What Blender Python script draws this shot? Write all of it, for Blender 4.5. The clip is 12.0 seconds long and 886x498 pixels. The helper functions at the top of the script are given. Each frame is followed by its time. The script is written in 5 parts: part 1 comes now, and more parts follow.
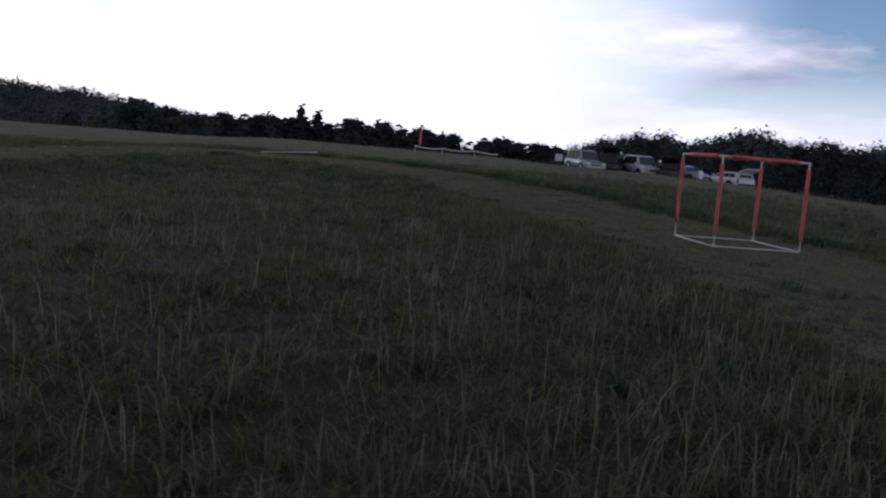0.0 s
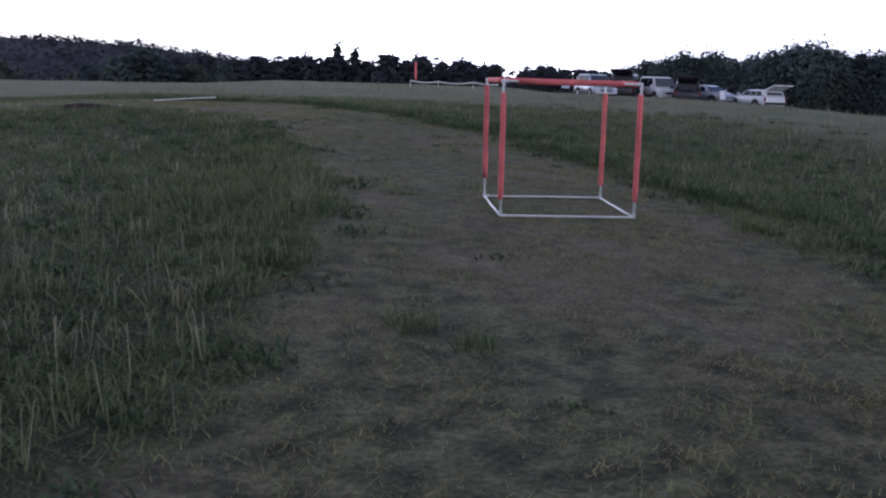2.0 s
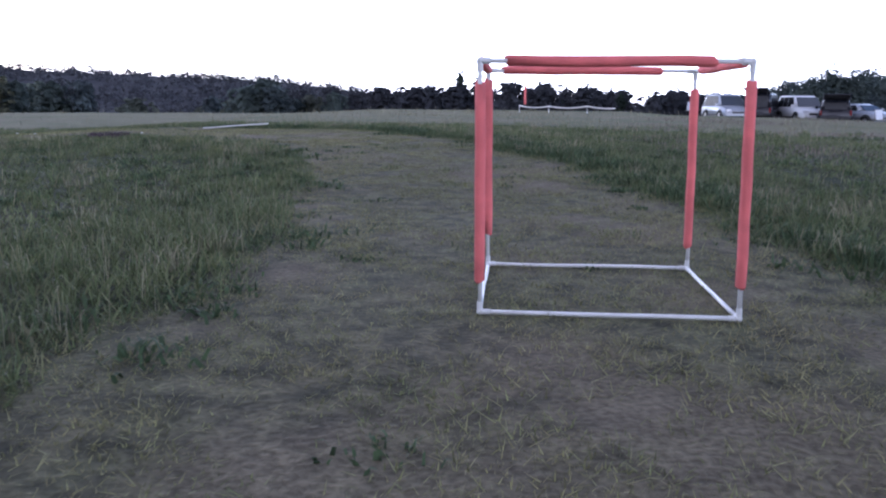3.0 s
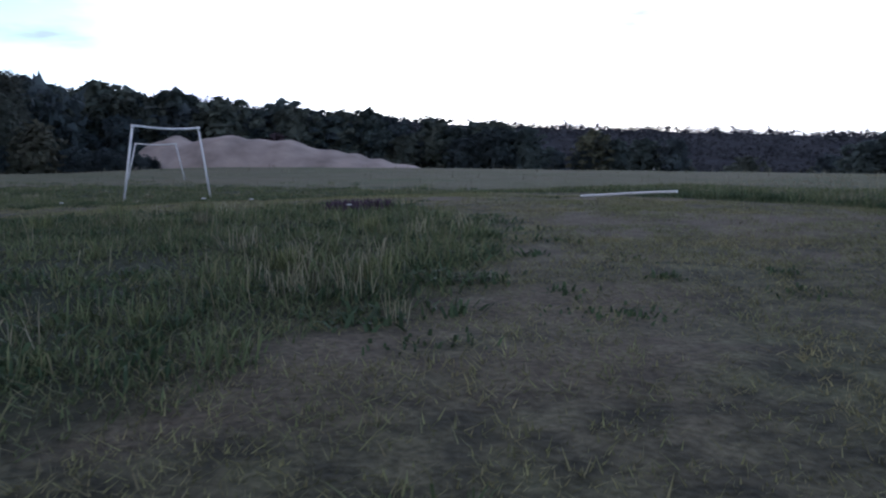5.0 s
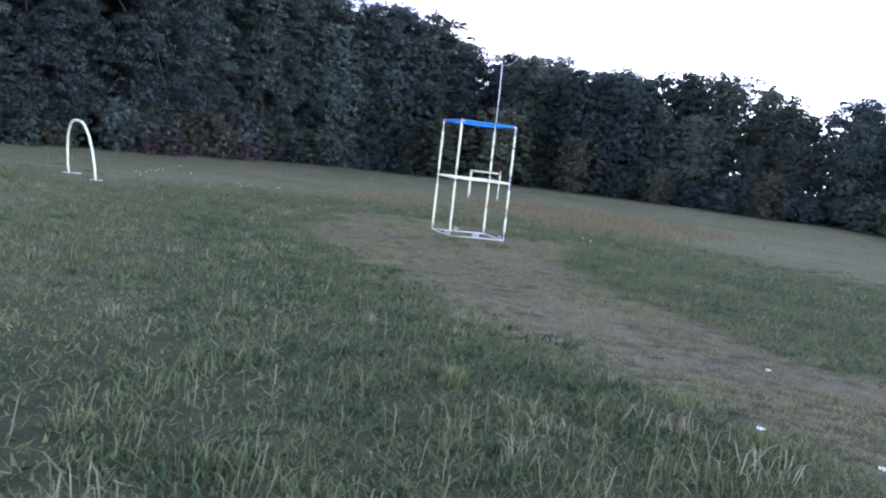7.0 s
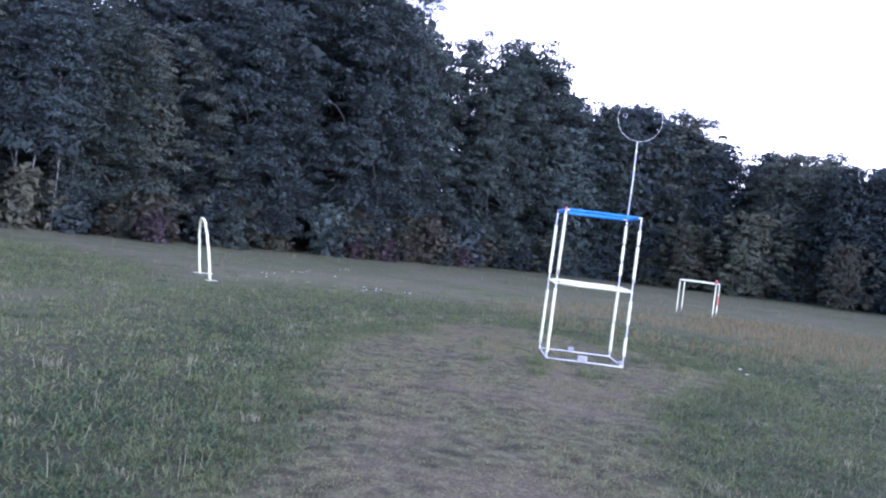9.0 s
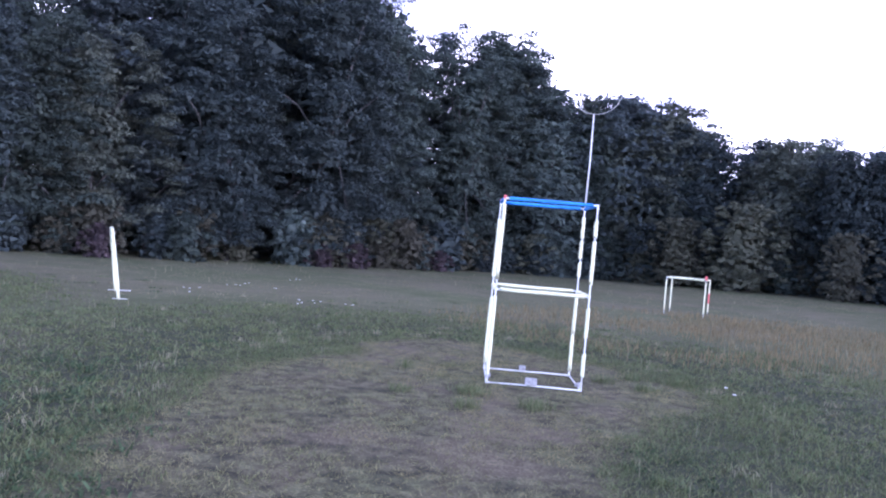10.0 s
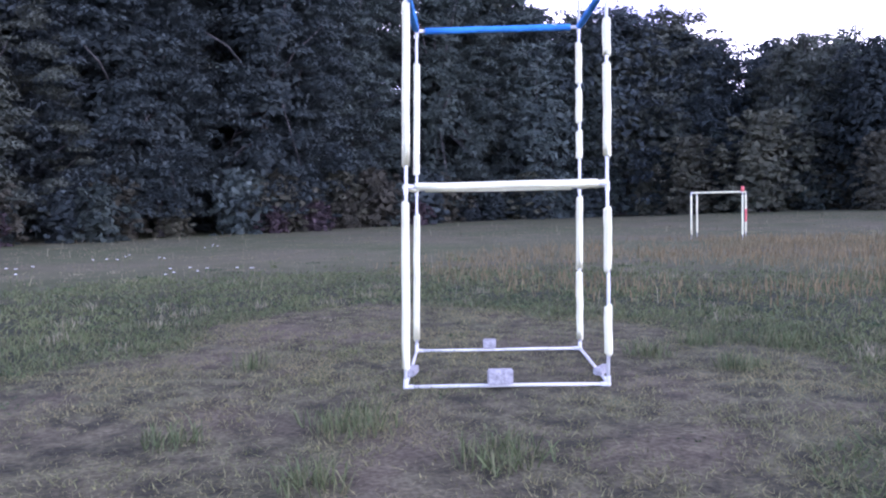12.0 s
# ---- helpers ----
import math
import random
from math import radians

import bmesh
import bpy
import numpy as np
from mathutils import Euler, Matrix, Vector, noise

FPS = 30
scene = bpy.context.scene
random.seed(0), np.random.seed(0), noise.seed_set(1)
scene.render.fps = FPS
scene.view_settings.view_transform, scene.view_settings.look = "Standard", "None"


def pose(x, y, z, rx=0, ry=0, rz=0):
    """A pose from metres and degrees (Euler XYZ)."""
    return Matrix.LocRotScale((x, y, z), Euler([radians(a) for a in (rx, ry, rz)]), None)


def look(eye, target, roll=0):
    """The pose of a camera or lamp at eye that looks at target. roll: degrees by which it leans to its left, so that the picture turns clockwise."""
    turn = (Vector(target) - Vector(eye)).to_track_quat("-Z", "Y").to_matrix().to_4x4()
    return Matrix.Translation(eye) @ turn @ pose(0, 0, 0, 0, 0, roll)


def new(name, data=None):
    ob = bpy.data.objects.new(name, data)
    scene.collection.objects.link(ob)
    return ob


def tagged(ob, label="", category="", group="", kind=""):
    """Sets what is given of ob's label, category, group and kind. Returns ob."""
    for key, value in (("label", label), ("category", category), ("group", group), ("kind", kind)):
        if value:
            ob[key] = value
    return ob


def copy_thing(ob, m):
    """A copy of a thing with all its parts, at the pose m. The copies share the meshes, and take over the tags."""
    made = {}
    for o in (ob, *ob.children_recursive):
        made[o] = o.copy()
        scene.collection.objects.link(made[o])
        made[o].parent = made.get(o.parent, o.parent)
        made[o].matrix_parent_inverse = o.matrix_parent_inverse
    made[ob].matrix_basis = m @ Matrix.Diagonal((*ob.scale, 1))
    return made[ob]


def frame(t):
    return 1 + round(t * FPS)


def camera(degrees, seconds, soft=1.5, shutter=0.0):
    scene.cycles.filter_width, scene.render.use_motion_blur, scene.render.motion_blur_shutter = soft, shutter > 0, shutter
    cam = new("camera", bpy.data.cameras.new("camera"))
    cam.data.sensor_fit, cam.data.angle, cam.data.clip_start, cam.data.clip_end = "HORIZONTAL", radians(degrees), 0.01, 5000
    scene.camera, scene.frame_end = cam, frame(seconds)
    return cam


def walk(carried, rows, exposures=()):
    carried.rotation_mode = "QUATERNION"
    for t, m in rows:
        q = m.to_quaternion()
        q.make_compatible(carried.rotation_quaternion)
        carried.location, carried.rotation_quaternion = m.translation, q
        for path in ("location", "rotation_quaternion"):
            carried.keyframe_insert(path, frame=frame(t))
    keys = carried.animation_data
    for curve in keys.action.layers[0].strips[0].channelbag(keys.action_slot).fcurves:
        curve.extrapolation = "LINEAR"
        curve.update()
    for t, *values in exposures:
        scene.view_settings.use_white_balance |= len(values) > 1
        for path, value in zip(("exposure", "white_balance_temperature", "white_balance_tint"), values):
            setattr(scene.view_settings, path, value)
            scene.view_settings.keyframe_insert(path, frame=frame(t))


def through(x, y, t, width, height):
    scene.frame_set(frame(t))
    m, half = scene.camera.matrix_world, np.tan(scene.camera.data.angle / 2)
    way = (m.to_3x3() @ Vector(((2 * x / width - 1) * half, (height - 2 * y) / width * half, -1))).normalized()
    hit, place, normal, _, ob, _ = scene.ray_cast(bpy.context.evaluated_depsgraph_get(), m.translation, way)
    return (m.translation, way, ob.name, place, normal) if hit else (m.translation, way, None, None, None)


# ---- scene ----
cam = camera(55.9, 12.0, soft=2.1, shutter=0.06)
PATH = [
    (0, (-6.433, -12.801, 1.284), (-6.131, -10.839, 1.037), 4.9),
    (0.3, (-5.261, -12.844, 1.172), (-5.087, -10.879, 0.839), 7.5),
    (0.5, (-4.691, -12.705, 1.219), (-4.552, -10.747, 0.836), 6.0),
    (1, (-3.319, -11.774, 1.373), (-3.170, -9.818, 0.986), -0.5),
    (1.5, (-2.374, -10.832, 1.533), (-2.212, -8.868, 1.195), -2.2),
    (2, (-1.294, -9.140, 1.548), (-1.152, -7.188, 1.137), 1.6),
    (2.5, (-0.536, -7.274, 1.466), (-0.451, -5.327, 1.015), 0.8),
    (3, (0.191, -4.886, 1.259), (0.024, -2.924, 0.911), 0.4),
    (3.2, (0.460, -3.803, 1.220), (0.163, -1.856, 0.872), 1.0),
    (4.8, (0.079, 6.272, 1.034), (-1.116, 7.857, 0.791), -0.2),
    (5, (-0.306, 7.529, 1.078), (-1.759, 8.885, 0.859), 0.4),
    (5.3, (-0.361, 9.203, 1.227), (-2.117, 10.136, 1.012), 1.8),
    (5.5, (-0.696, 10.294, 1.318), (-2.592, 10.902, 1.129), 1.9),
    (5.7, (-0.989, 11.321, 1.366), (-2.976, 11.479, 1.203), 0.6),
    (6, (-1.864, 12.646, 1.523), (-3.771, 12.081, 1.31), 6.8),
    (6.3, (-3.027, 13.052, 1.959), (-4.685, 11.955, 1.735), 7.7),
    (6.5, (-3.828, 13.836, 1.952), (-5.367, 12.576, 1.747), 6.3),
    (6.7, (-4.328, 14.614, 1.987), (-5.861, 13.345, 1.790), 7.4),
    (8.3, (-9.370, 14.949, 2.207), (-10.527, 13.337, 1.955), -2.0),
    (8.5, (-9.795, 14.810, 2.241), (-10.919, 13.161, 2.108), -1.2),
    (9, (-11.465, 14.111, 2.254), (-12.431, 12.360, 2.217), 7.1),
    (9.5, (-12.860, 13.103, 2.338), (-13.840, 11.359, 2.311), -0.9),
    (10, (-14.226, 12.004, 2.302), (-15.196, 10.254, 2.276), 5.0),
    (10.3, (-14.929, 11.345, 2.324), (-15.896, 9.596, 2.269), 6.9),
    (10.5, (-15.426, 10.733, 2.164), (-16.397, 8.985, 2.121), 4.7),
    (10.8, (-16.088, 9.872, 2.045), (-17.062, 8.126, 1.986), -0.2),
    (11, (-16.470, 9.366, 1.915), (-17.441, 7.618, 1.862), -0.8),
    (11.5, (-17.553, 7.860, 1.638), (-18.531, 6.117, 1.573), -3.5),
    (12, (-18.753, 6.263, 1.445), (-19.723, 4.518, 1.330), -1.2),
]
EXPOSURES = [(0.0, -1.75, 5850, 22), (0.6, -0.9, 5800, 24), (1.0, -0.5, 5650, 24), (1.5, -0.15, 5600, 24), (2.0, -0.65, 5550, 24), (2.5, 0.02, 5400, 24), (3.2, 0.1, 5350, 24),
             (4.8, -0.85, 5300, 20), (5.7, -0.8, 5300, 14), (6.7, 0.5, 5350, 18), (8.3, 1.3, 5420, 27), (9.0, 1.16, 5230, 30), (10.0, 1.05, 5220, 35), (12.0, 0.98, 5340, 39)]
walk(cam, [(t, look(eye, target, roll)) for t, eye, target, roll in PATH], EXPOSURES)

# ---- light: evening sky, the sun low and soft behind thin cloud ----
SUN_AZ, SUN_EL = 40.0, 20.0  # degrees left of +y, degrees up
world = bpy.data.worlds.new("world")
scene.world = world
world.use_nodes = True
wn = world.node_tree
wn.nodes.clear()


def wnode(kind, **inputs):
    n = wn.nodes.new(kind)
    for k, v in inputs.items():
        n.inputs[k].default_value = v
    return n


sky = wn.nodes.new("ShaderNodeTexSky")
sky.sky_type, sky.sun_disc = "NISHITA", False
sky.sun_elevation, sky.sun_rotation = radians(SUN_EL), radians(-SUN_AZ)
sky.air_density, sky.dust_density, sky.ozone_density = 1.0, 0.6, 3.0
tc = wn.nodes.new("ShaderNodeTexCoord")
sep = wn.nodes.new("ShaderNodeSeparateXYZ")
wn.links.new(tc.outputs["Generated"], sep.inputs[0])


def by_height(low, high):
    """A strength that falls from the lower sky to the zenith."""
    n = wn.nodes.new("ShaderNodeMapRange")
    n.interpolation_type = "SMOOTHSTEP"
    for i, v in ((1, 0.12), (2, 0.7), (3, low), (4, high)):
        n.inputs[i].default_value = v
    wn.links.new(sep.outputs["Z"], n.inputs[0])
    return n.outputs[0]


bg_sky = wnode("ShaderNodeBackground")
wn.links.new(by_height(0.34, 0.12), bg_sky.inputs["Strength"])
wn.links.new(sky.outputs[0], bg_sky.inputs["Color"])
flat = wn.nodes.new("ShaderNodeMapping")
flat.inputs["Scale"].default_value = (2.2, 2.2, 9.0)
wn.links.new(tc.outputs["Generated"], flat.inputs[0])
puff = wnode("ShaderNodeTexNoise", Scale=1.6, Detail=6.0, Roughness=0.55)
wn.links.new(flat.outputs[0], puff.inputs["Vector"])
cover = wn.nodes.new("ShaderNodeValToRGB")
cover.color_ramp.elements[0].position, cover.color_ramp.elements[1].position = 0.5, 0.66
wn.links.new(puff.outputs[0], cover.inputs[0])
shade = wnode("ShaderNodeTexNoise", Scale=2.4, Detail=5.0)
wn.links.new(flat.outputs[0], shade.inputs["Vector"])
tone = wn.nodes.new("ShaderNodeValToRGB")
tone.color_ramp.elements[0].position, tone.color_ramp.elements[1].position = 0.33, 0.55
tone.color_ramp.elements[0].color = (0.3, 0.3, 0.42, 1)
tone.color_ramp.elements[1].color = (1.0, 0.97, 0.97, 1)
wn.links.new(shade.outputs[0], tone.inputs[0])
bg_cloud = wnode("ShaderNodeBackground")
wn.links.new(by_height(3.0, 1.0), bg_cloud.inputs["Strength"])
wn.links.new(tone.outputs[0], bg_cloud.inputs["Color"])
clouds = wn.nodes.new("ShaderNodeMixShader")
# the bank of thin cloud that closes the southern half of the sky
bank_dot = wn.nodes.new("ShaderNodeVectorMath")
bank_dot.operation = "DOT_PRODUCT"
bank_dot.inputs[1].default_value = (-math.sin(radians(170)), math.cos(radians(170)), 0.0)
wn.links.new(tc.outputs["Generated"], bank_dot.inputs[0])
bank = wn.nodes.new("ShaderNodeMapRange")
bank.interpolation_type = "SMOOTHSTEP"
bank.inputs[1].default_value, bank.inputs[2].default_value, bank.inputs[4].default_value = 0.0, 0.6, 0.9
wn.links.new(bank_dot.outputs["Value"], bank.inputs[0])
closed = wn.nodes.new("ShaderNodeMath")
closed.operation = "MAXIMUM"
wn.links.new(cover.outputs[0], closed.inputs[0])
wn.links.new(bank.outputs[0], closed.inputs[1])
wn.links.new(closed.outputs[0], clouds.inputs[0])
wn.links.new(bg_sky.outputs[0], clouds.inputs[1])
wn.links.new(bg_cloud.outputs[0], clouds.inputs[2])
# the bright veil over the horizon
veil = wn.nodes.new("ShaderNodeValToRGB")
veil.color_ramp.elements[0].position, veil.color_ramp.elements[1].position = 0.0, 0.12
veil.color_ramp.elements[0].color, veil.color_ramp.elements[1].color = (0.8, 0.8, 0.8, 1), (0, 0, 0, 1)
wn.links.new(sep.outputs["Z"], veil.inputs[0])
bg_veil = wnode("ShaderNodeBackground", Color=(0.97, 0.98, 1.0, 1), Strength=4.4)
full = wn.nodes.new("ShaderNodeMixShader")
# and a brighter glow low in the northern sky, apart from the sun's bearing
toward = wn.nodes.new("ShaderNodeVectorMath")
toward.operation = "DOT_PRODUCT"
toward.inputs[1].default_value = (math.sin(radians(3)) * 0.99, math.cos(radians(3)) * 0.99, 0.14)
wn.links.new(tc.outputs["Generated"], toward.inputs[0])
glow = wn.nodes.new("ShaderNodeMapRange")
glow.interpolation_type = "SMOOTHSTEP"
glow.inputs[1].default_value, glow.inputs[2].default_value, glow.inputs[4].default_value = math.cos(radians(28)), math.cos(radians(4)), 0.75
wn.links.new(toward.outputs["Value"], glow.inputs[0])
both = wn.nodes.new("ShaderNodeMath")
both.operation = "MAXIMUM"
wn.links.new(veil.outputs[0], both.inputs[0])
wn.links.new(glow.outputs[0], both.inputs[1])
wn.links.new(both.outputs[0], full.inputs[0])
wn.links.new(clouds.outputs[0], full.inputs[1])
wn.links.new(bg_veil.outputs[0], full.inputs[2])
wout = wn.nodes.new("ShaderNodeOutputWorld")
wn.links.new(full.outputs[0], wout.inputs[0])

sun = new("sun", bpy.data.lights.new("sun", "SUN"))
sun.data.energy, sun.data.angle, sun.data.color = 0.5, radians(40), (1.0, 0.93, 0.86)
sun_dir = Vector((-math.sin(radians(SUN_AZ)) * math.cos(radians(SUN_EL)), math.cos(radians(SUN_AZ)) * math.cos(radians(SUN_EL)), math.sin(radians(SUN_EL))))
sun.matrix_world = look(sun_dir * 60, (0, 0, 0))


# ---- materials ----
def material(name, color, rough=0.6, metal=0.0, vary=0.15, scale=8.0, bump=0.0, bump_scale=60.0, island=0.0, second=None, spec=0.5):
    """A plain surface with variation at two scales; island: spread of brightness from piece to piece."""
    m = bpy.data.materials.new(name)
    m.use_nodes = True
    nt = m.node_tree
    b = nt.nodes["Principled BSDF"]
    b.inputs["Roughness"].default_value, b.inputs["Metallic"].default_value = rough, metal
    b.inputs["Specular IOR Level"].default_value = spec
    co = nt.nodes.new("ShaderNodeNewGeometry")
    n1 = nt.nodes.new("ShaderNodeTexNoise")
    n1.inputs["Scale"].default_value, n1.inputs["Detail"].default_value = scale, 6
    nt.links.new(co.outputs["Position"], n1.inputs["Vector"])
    mix = nt.nodes.new("ShaderNodeMix")
    mix.data_type = "RGBA"
    lo = second or tuple(c * (1 - 2 * vary) for c in color)
    hi = color if second else tuple(min(1, c * (1 + 1.2 * vary)) for c in color)
    mix.inputs[6].default_value, mix.inputs[7].default_value = (*lo, 1), (*hi, 1)
    ramp = nt.nodes.new("ShaderNodeMapRange")
    ramp.inputs[1].default_value, ramp.inputs[2].default_value = 0.3, 0.7
    nt.links.new(n1.outputs[0], ramp.inputs[0])
    nt.links.new(ramp.outputs[0], mix.inputs[0])
    out = mix.outputs[2]
    if island:
        hsv = nt.nodes.new("ShaderNodeHueSaturation")
        rng = nt.nodes.new("ShaderNodeMapRange")
        rng.inputs[3].default_value, rng.inputs[4].default_value = 1 - island, 1 + island
        nt.links.new(co.outputs["Random Per Island"], rng.inputs[0])
        nt.links.new(rng.outputs[0], hsv.inputs["Value"])
        nt.links.new(out, hsv.inputs["Color"])
        out = hsv.outputs[0]
    nt.links.new(out, b.inputs["Base Color"])
    if bump:
        n2 = nt.nodes.new("ShaderNodeTexNoise")
        n2.inputs["Scale"].default_value, n2.inputs["Detail"].default_value = bump_scale, 4
        nt.links.new(co.outputs["Position"], n2.inputs["Vector"])
        bp = nt.nodes.new("ShaderNodeBump")
        bp.inputs["Strength"].default_value, bp.inputs["Distance"].default_value = bump, 0.02
        nt.links.new(n2.outputs[0], bp.inputs["Height"])
        nt.links.new(bp.outputs[0], b.inputs["Normal"])
    return m


def leaf_material(name, green, dry, scale=0.6, through=0.25, spread=0.45, whole_tree=False, straw=None):
    """Leaves or blades: two tones in patches (green to dry, or light to dark), each blade a little lighter or darker,
    light shining through.
    """
    m = material(name, green, 0.65, 0, scale=scale, second=dry, island=spread, spec=0.12)
    nt = m.node_tree
    b = nt.nodes["Principled BSDF"]
    if straw:
        geo = nt.nodes.new("ShaderNodeNewGeometry")
        mul, frac = nt.nodes.new("ShaderNodeMath"), nt.nodes.new("ShaderNodeMath")
        mul.operation, frac.operation = "MULTIPLY", "FRACT"
        mul.inputs[1].default_value = 17.31
        nt.links.new(geo.outputs["Random Per Island"], mul.inputs[0])
        nt.links.new(mul.outputs[0], frac.inputs[0])
        pick = nt.nodes.new("ShaderNodeMapRange")
        pick.inputs[1].default_value, pick.inputs[2].default_value, pick.inputs[4].default_value = 0.62, 1.0, 0.75
        nt.links.new(frac.outputs[0], pick.inputs[0])
        dryer = nt.nodes.new("ShaderNodeMix")
        dryer.data_type = "RGBA"
        nt.links.new(pick.outputs[0], dryer.inputs[0])
        nt.links.new(b.inputs["Base Color"].links[0].from_socket, dryer.inputs[6])
        dryer.inputs[7].default_value = (*straw, 1)
        nt.links.new(dryer.outputs[2], b.inputs["Base Color"])
    whole = nt.nodes.new("ShaderNodeObjectInfo")
    tint = nt.nodes.new("ShaderNodeHueSaturation")
    for socket, lo, hi in (("Value", 0.7, 1.35), ("Hue", 0.47, 0.525)):
        rng = nt.nodes.new("ShaderNodeMapRange")
        rng.inputs[3].default_value, rng.inputs[4].default_value = lo, hi
        nt.links.new(whole.outputs["Random"], rng.inputs[0])
        nt.links.new(rng.outputs[0], tint.inputs[socket])
    nt.links.new(b.inputs["Base Color"].links[0].from_socket, tint.inputs["Color"])
    if whole_tree:
        nt.links.new(tint.outputs[0], b.inputs["Base Color"])
    tr = nt.nodes.new("ShaderNodeBsdfTranslucent")
    nt.links.new(b.inputs["Base Color"].links[0].from_socket, tr.inputs["Color"])
    mx = nt.nodes.new("ShaderNodeMixShader")
    mx.inputs[0].default_value = through
    nt.links.new(b.outputs[0], mx.inputs[1])
    nt.links.new(tr.outputs[0], mx.inputs[2])
    nt.links.new(mx.outputs[0], nt.nodes["Material Output"].inputs[0])
    return m


PVC = material("white_pvc", (0.78, 0.78, 0.76), 0.4, vary=0.06, scale=3, bump=0.05)
FOAM_RED = material("coral_foam", (0.85, 0.2, 0.19), 0.85, vary=0.1, scale=5, bump=0.4, bump_scale=180)
FOAM_CREAM = material("cream_foam", (0.86, 0.85, 0.58), 0.85, vary=0.05, scale=5, bump=0.4, bump_scale=180)
FOAM_BLUE = material("blue_foam", (0.05, 0.27, 0.75), 0.85, vary=0.1, scale=5, bump=0.4, bump_scale=180)
CONCRETE = material("concrete", (0.42, 0.41, 0.42), 0.9, vary=0.2, scale=25, bump=0.6)
GRASS_TALL = leaf_material("tall_grass_blades", (0.157, 0.183, 0.083), (0.095, 0.126, 0.06), 0.5, 0.28, 0.5, straw=(0.252, 0.234, 0.13))
# paler than GRASS_TALL: backlight through far blades is put into the colour
GRASS_FAR_LIT = leaf_material("backlit_far_grass", (0.235, 0.245, 0.13), (0.25, 0.21, 0.155), 0.17, 0.4, 0.3)
GRASS_MOWN = leaf_material("mown_grass_blades", (0.285, 0.258, 0.128), (0.17, 0.198, 0.085), 0.9, 0.3, 0.6, straw=(0.345, 0.3, 0.17))
GRASS_YELLOW = leaf_material("yellow_grass", (0.2, 0.215, 0.1), (0.15, 0.17, 0.075), 2.0, 0.3, 0.5)
GREEN_DARK = leaf_material("clover_leaves", (0.085, 0.12, 0.06), (0.055, 0.085, 0.042), 1.0, 0.2)
STRAW = leaf_material("dry_stalks", (0.27, 0.255, 0.165), (0.19, 0.18, 0.115), 0.5, 0.2, 0.6)
SEED_MAUVE = leaf_material("mauve_seed_heads", (0.215, 0.185, 0.155), (0.19, 0.165, 0.13), 0.4, 0.3, 0.35)
SEED_RUST = leaf_material("rust_seed_heads", (0.235, 0.183, 0.096), (0.195, 0.172, 0.094), 0.4, 0.3, 0.35)
WEED = leaf_material("purple_weed", (0.085, 0.055, 0.08), (0.065, 0.045, 0.06), 1.5)
# lit pads, shaded gaps and the shadows' blue cast are painted into these colours
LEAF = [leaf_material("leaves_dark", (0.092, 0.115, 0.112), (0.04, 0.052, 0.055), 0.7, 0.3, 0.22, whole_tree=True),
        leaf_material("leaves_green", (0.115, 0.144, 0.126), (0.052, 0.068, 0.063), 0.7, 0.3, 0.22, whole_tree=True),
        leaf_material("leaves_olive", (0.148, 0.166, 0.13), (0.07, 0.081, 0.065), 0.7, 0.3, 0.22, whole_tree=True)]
NEEDLE = leaf_material("pine_needles", (0.04, 0.055, 0.04), (0.03, 0.042, 0.032), 0.3, 0.1)
LEAF_OLD = leaf_material("leaves_faded", (0.132, 0.132, 0.092), (0.096, 0.096, 0.068), 0.25, 0.3, 0.18, whole_tree=True)
LEAF_PALE = leaf_material("leaves_pale", (0.14, 0.14, 0.085), (0.1, 0.105, 0.065), 0.25, 0.12)
LEAF_RUST = leaf_material("leaves_rust", (0.085, 0.062, 0.066), (0.06, 0.046, 0.05), 0.25, 0.12)
# bluish grey of distance haze is mixed into the leaf colour
LEAF_HAZED = leaf_material("hazed_far_leaves", (0.055, 0.057, 0.063), (0.043, 0.046, 0.053), 0.05, 0.1, 0.3)
# even dark tone carries the shade that crowns on a slope would trap
CANOPY = material("shaded_far_canopy", (0.04, 0.042, 0.05), 1.0, vary=0.25, scale=0.12, bump=1.0, bump_scale=0.5, spec=0.05)
BARK = material("bark", (0.085, 0.08, 0.078), 0.9, vary=0.3, scale=6, bump=0.7, bump_scale=20)
BIRCH = material("pale_bark", (0.24, 0.225, 0.215), 0.85, vary=0.3, scale=5, bump=0.4)
SAND = material("sand", (0.4, 0.325, 0.275), 0.95, vary=0.2, scale=0.5, bump=0.8, bump_scale=3)
PETAL = material("white_petals", (0.8, 0.8, 0.78), 0.7, vary=0.05)
GLASS_CAR = material("car_glass", (0.012, 0.014, 0.018), 0.3, vary=0.05, spec=0.06)
WINDSHIELD = material("windshield_glass", (0.06, 0.07, 0.085), 0.06, vary=0.05, spec=0.5)
TYRE = material("rubber", (0.025, 0.025, 0.025), 0.85, vary=0.1)
RIM = material("alloy", (0.55, 0.55, 0.57), 0.3, 0.9, vary=0.08)
TRIM = material("dark_plastic", (0.03, 0.03, 0.033), 0.6, vary=0.1)
PAINT = {"silver": material("silver_paint", (0.42, 0.44, 0.48), 0.25, 0.3, vary=0.04), "white": material("white_paint", (0.7, 0.7, 0.71), 0.25, vary=0.03),
         "black": material("black_paint", (0.02, 0.02, 0.025), 0.2, vary=0.05), "grey": material("grey_paint", (0.4, 0.42, 0.46), 0.25, 0.3, vary=0.04)}
LAMP_RED = material("tail_lamp", (0.16, 0.015, 0.015), 0.2, vary=0.05)
LAMP_CLEAR = material("head_lamp", (0.75, 0.76, 0.78), 0.1, vary=0.05)
SIDING = material("white_siding", (0.78, 0.78, 0.76), 0.7, vary=0.05)
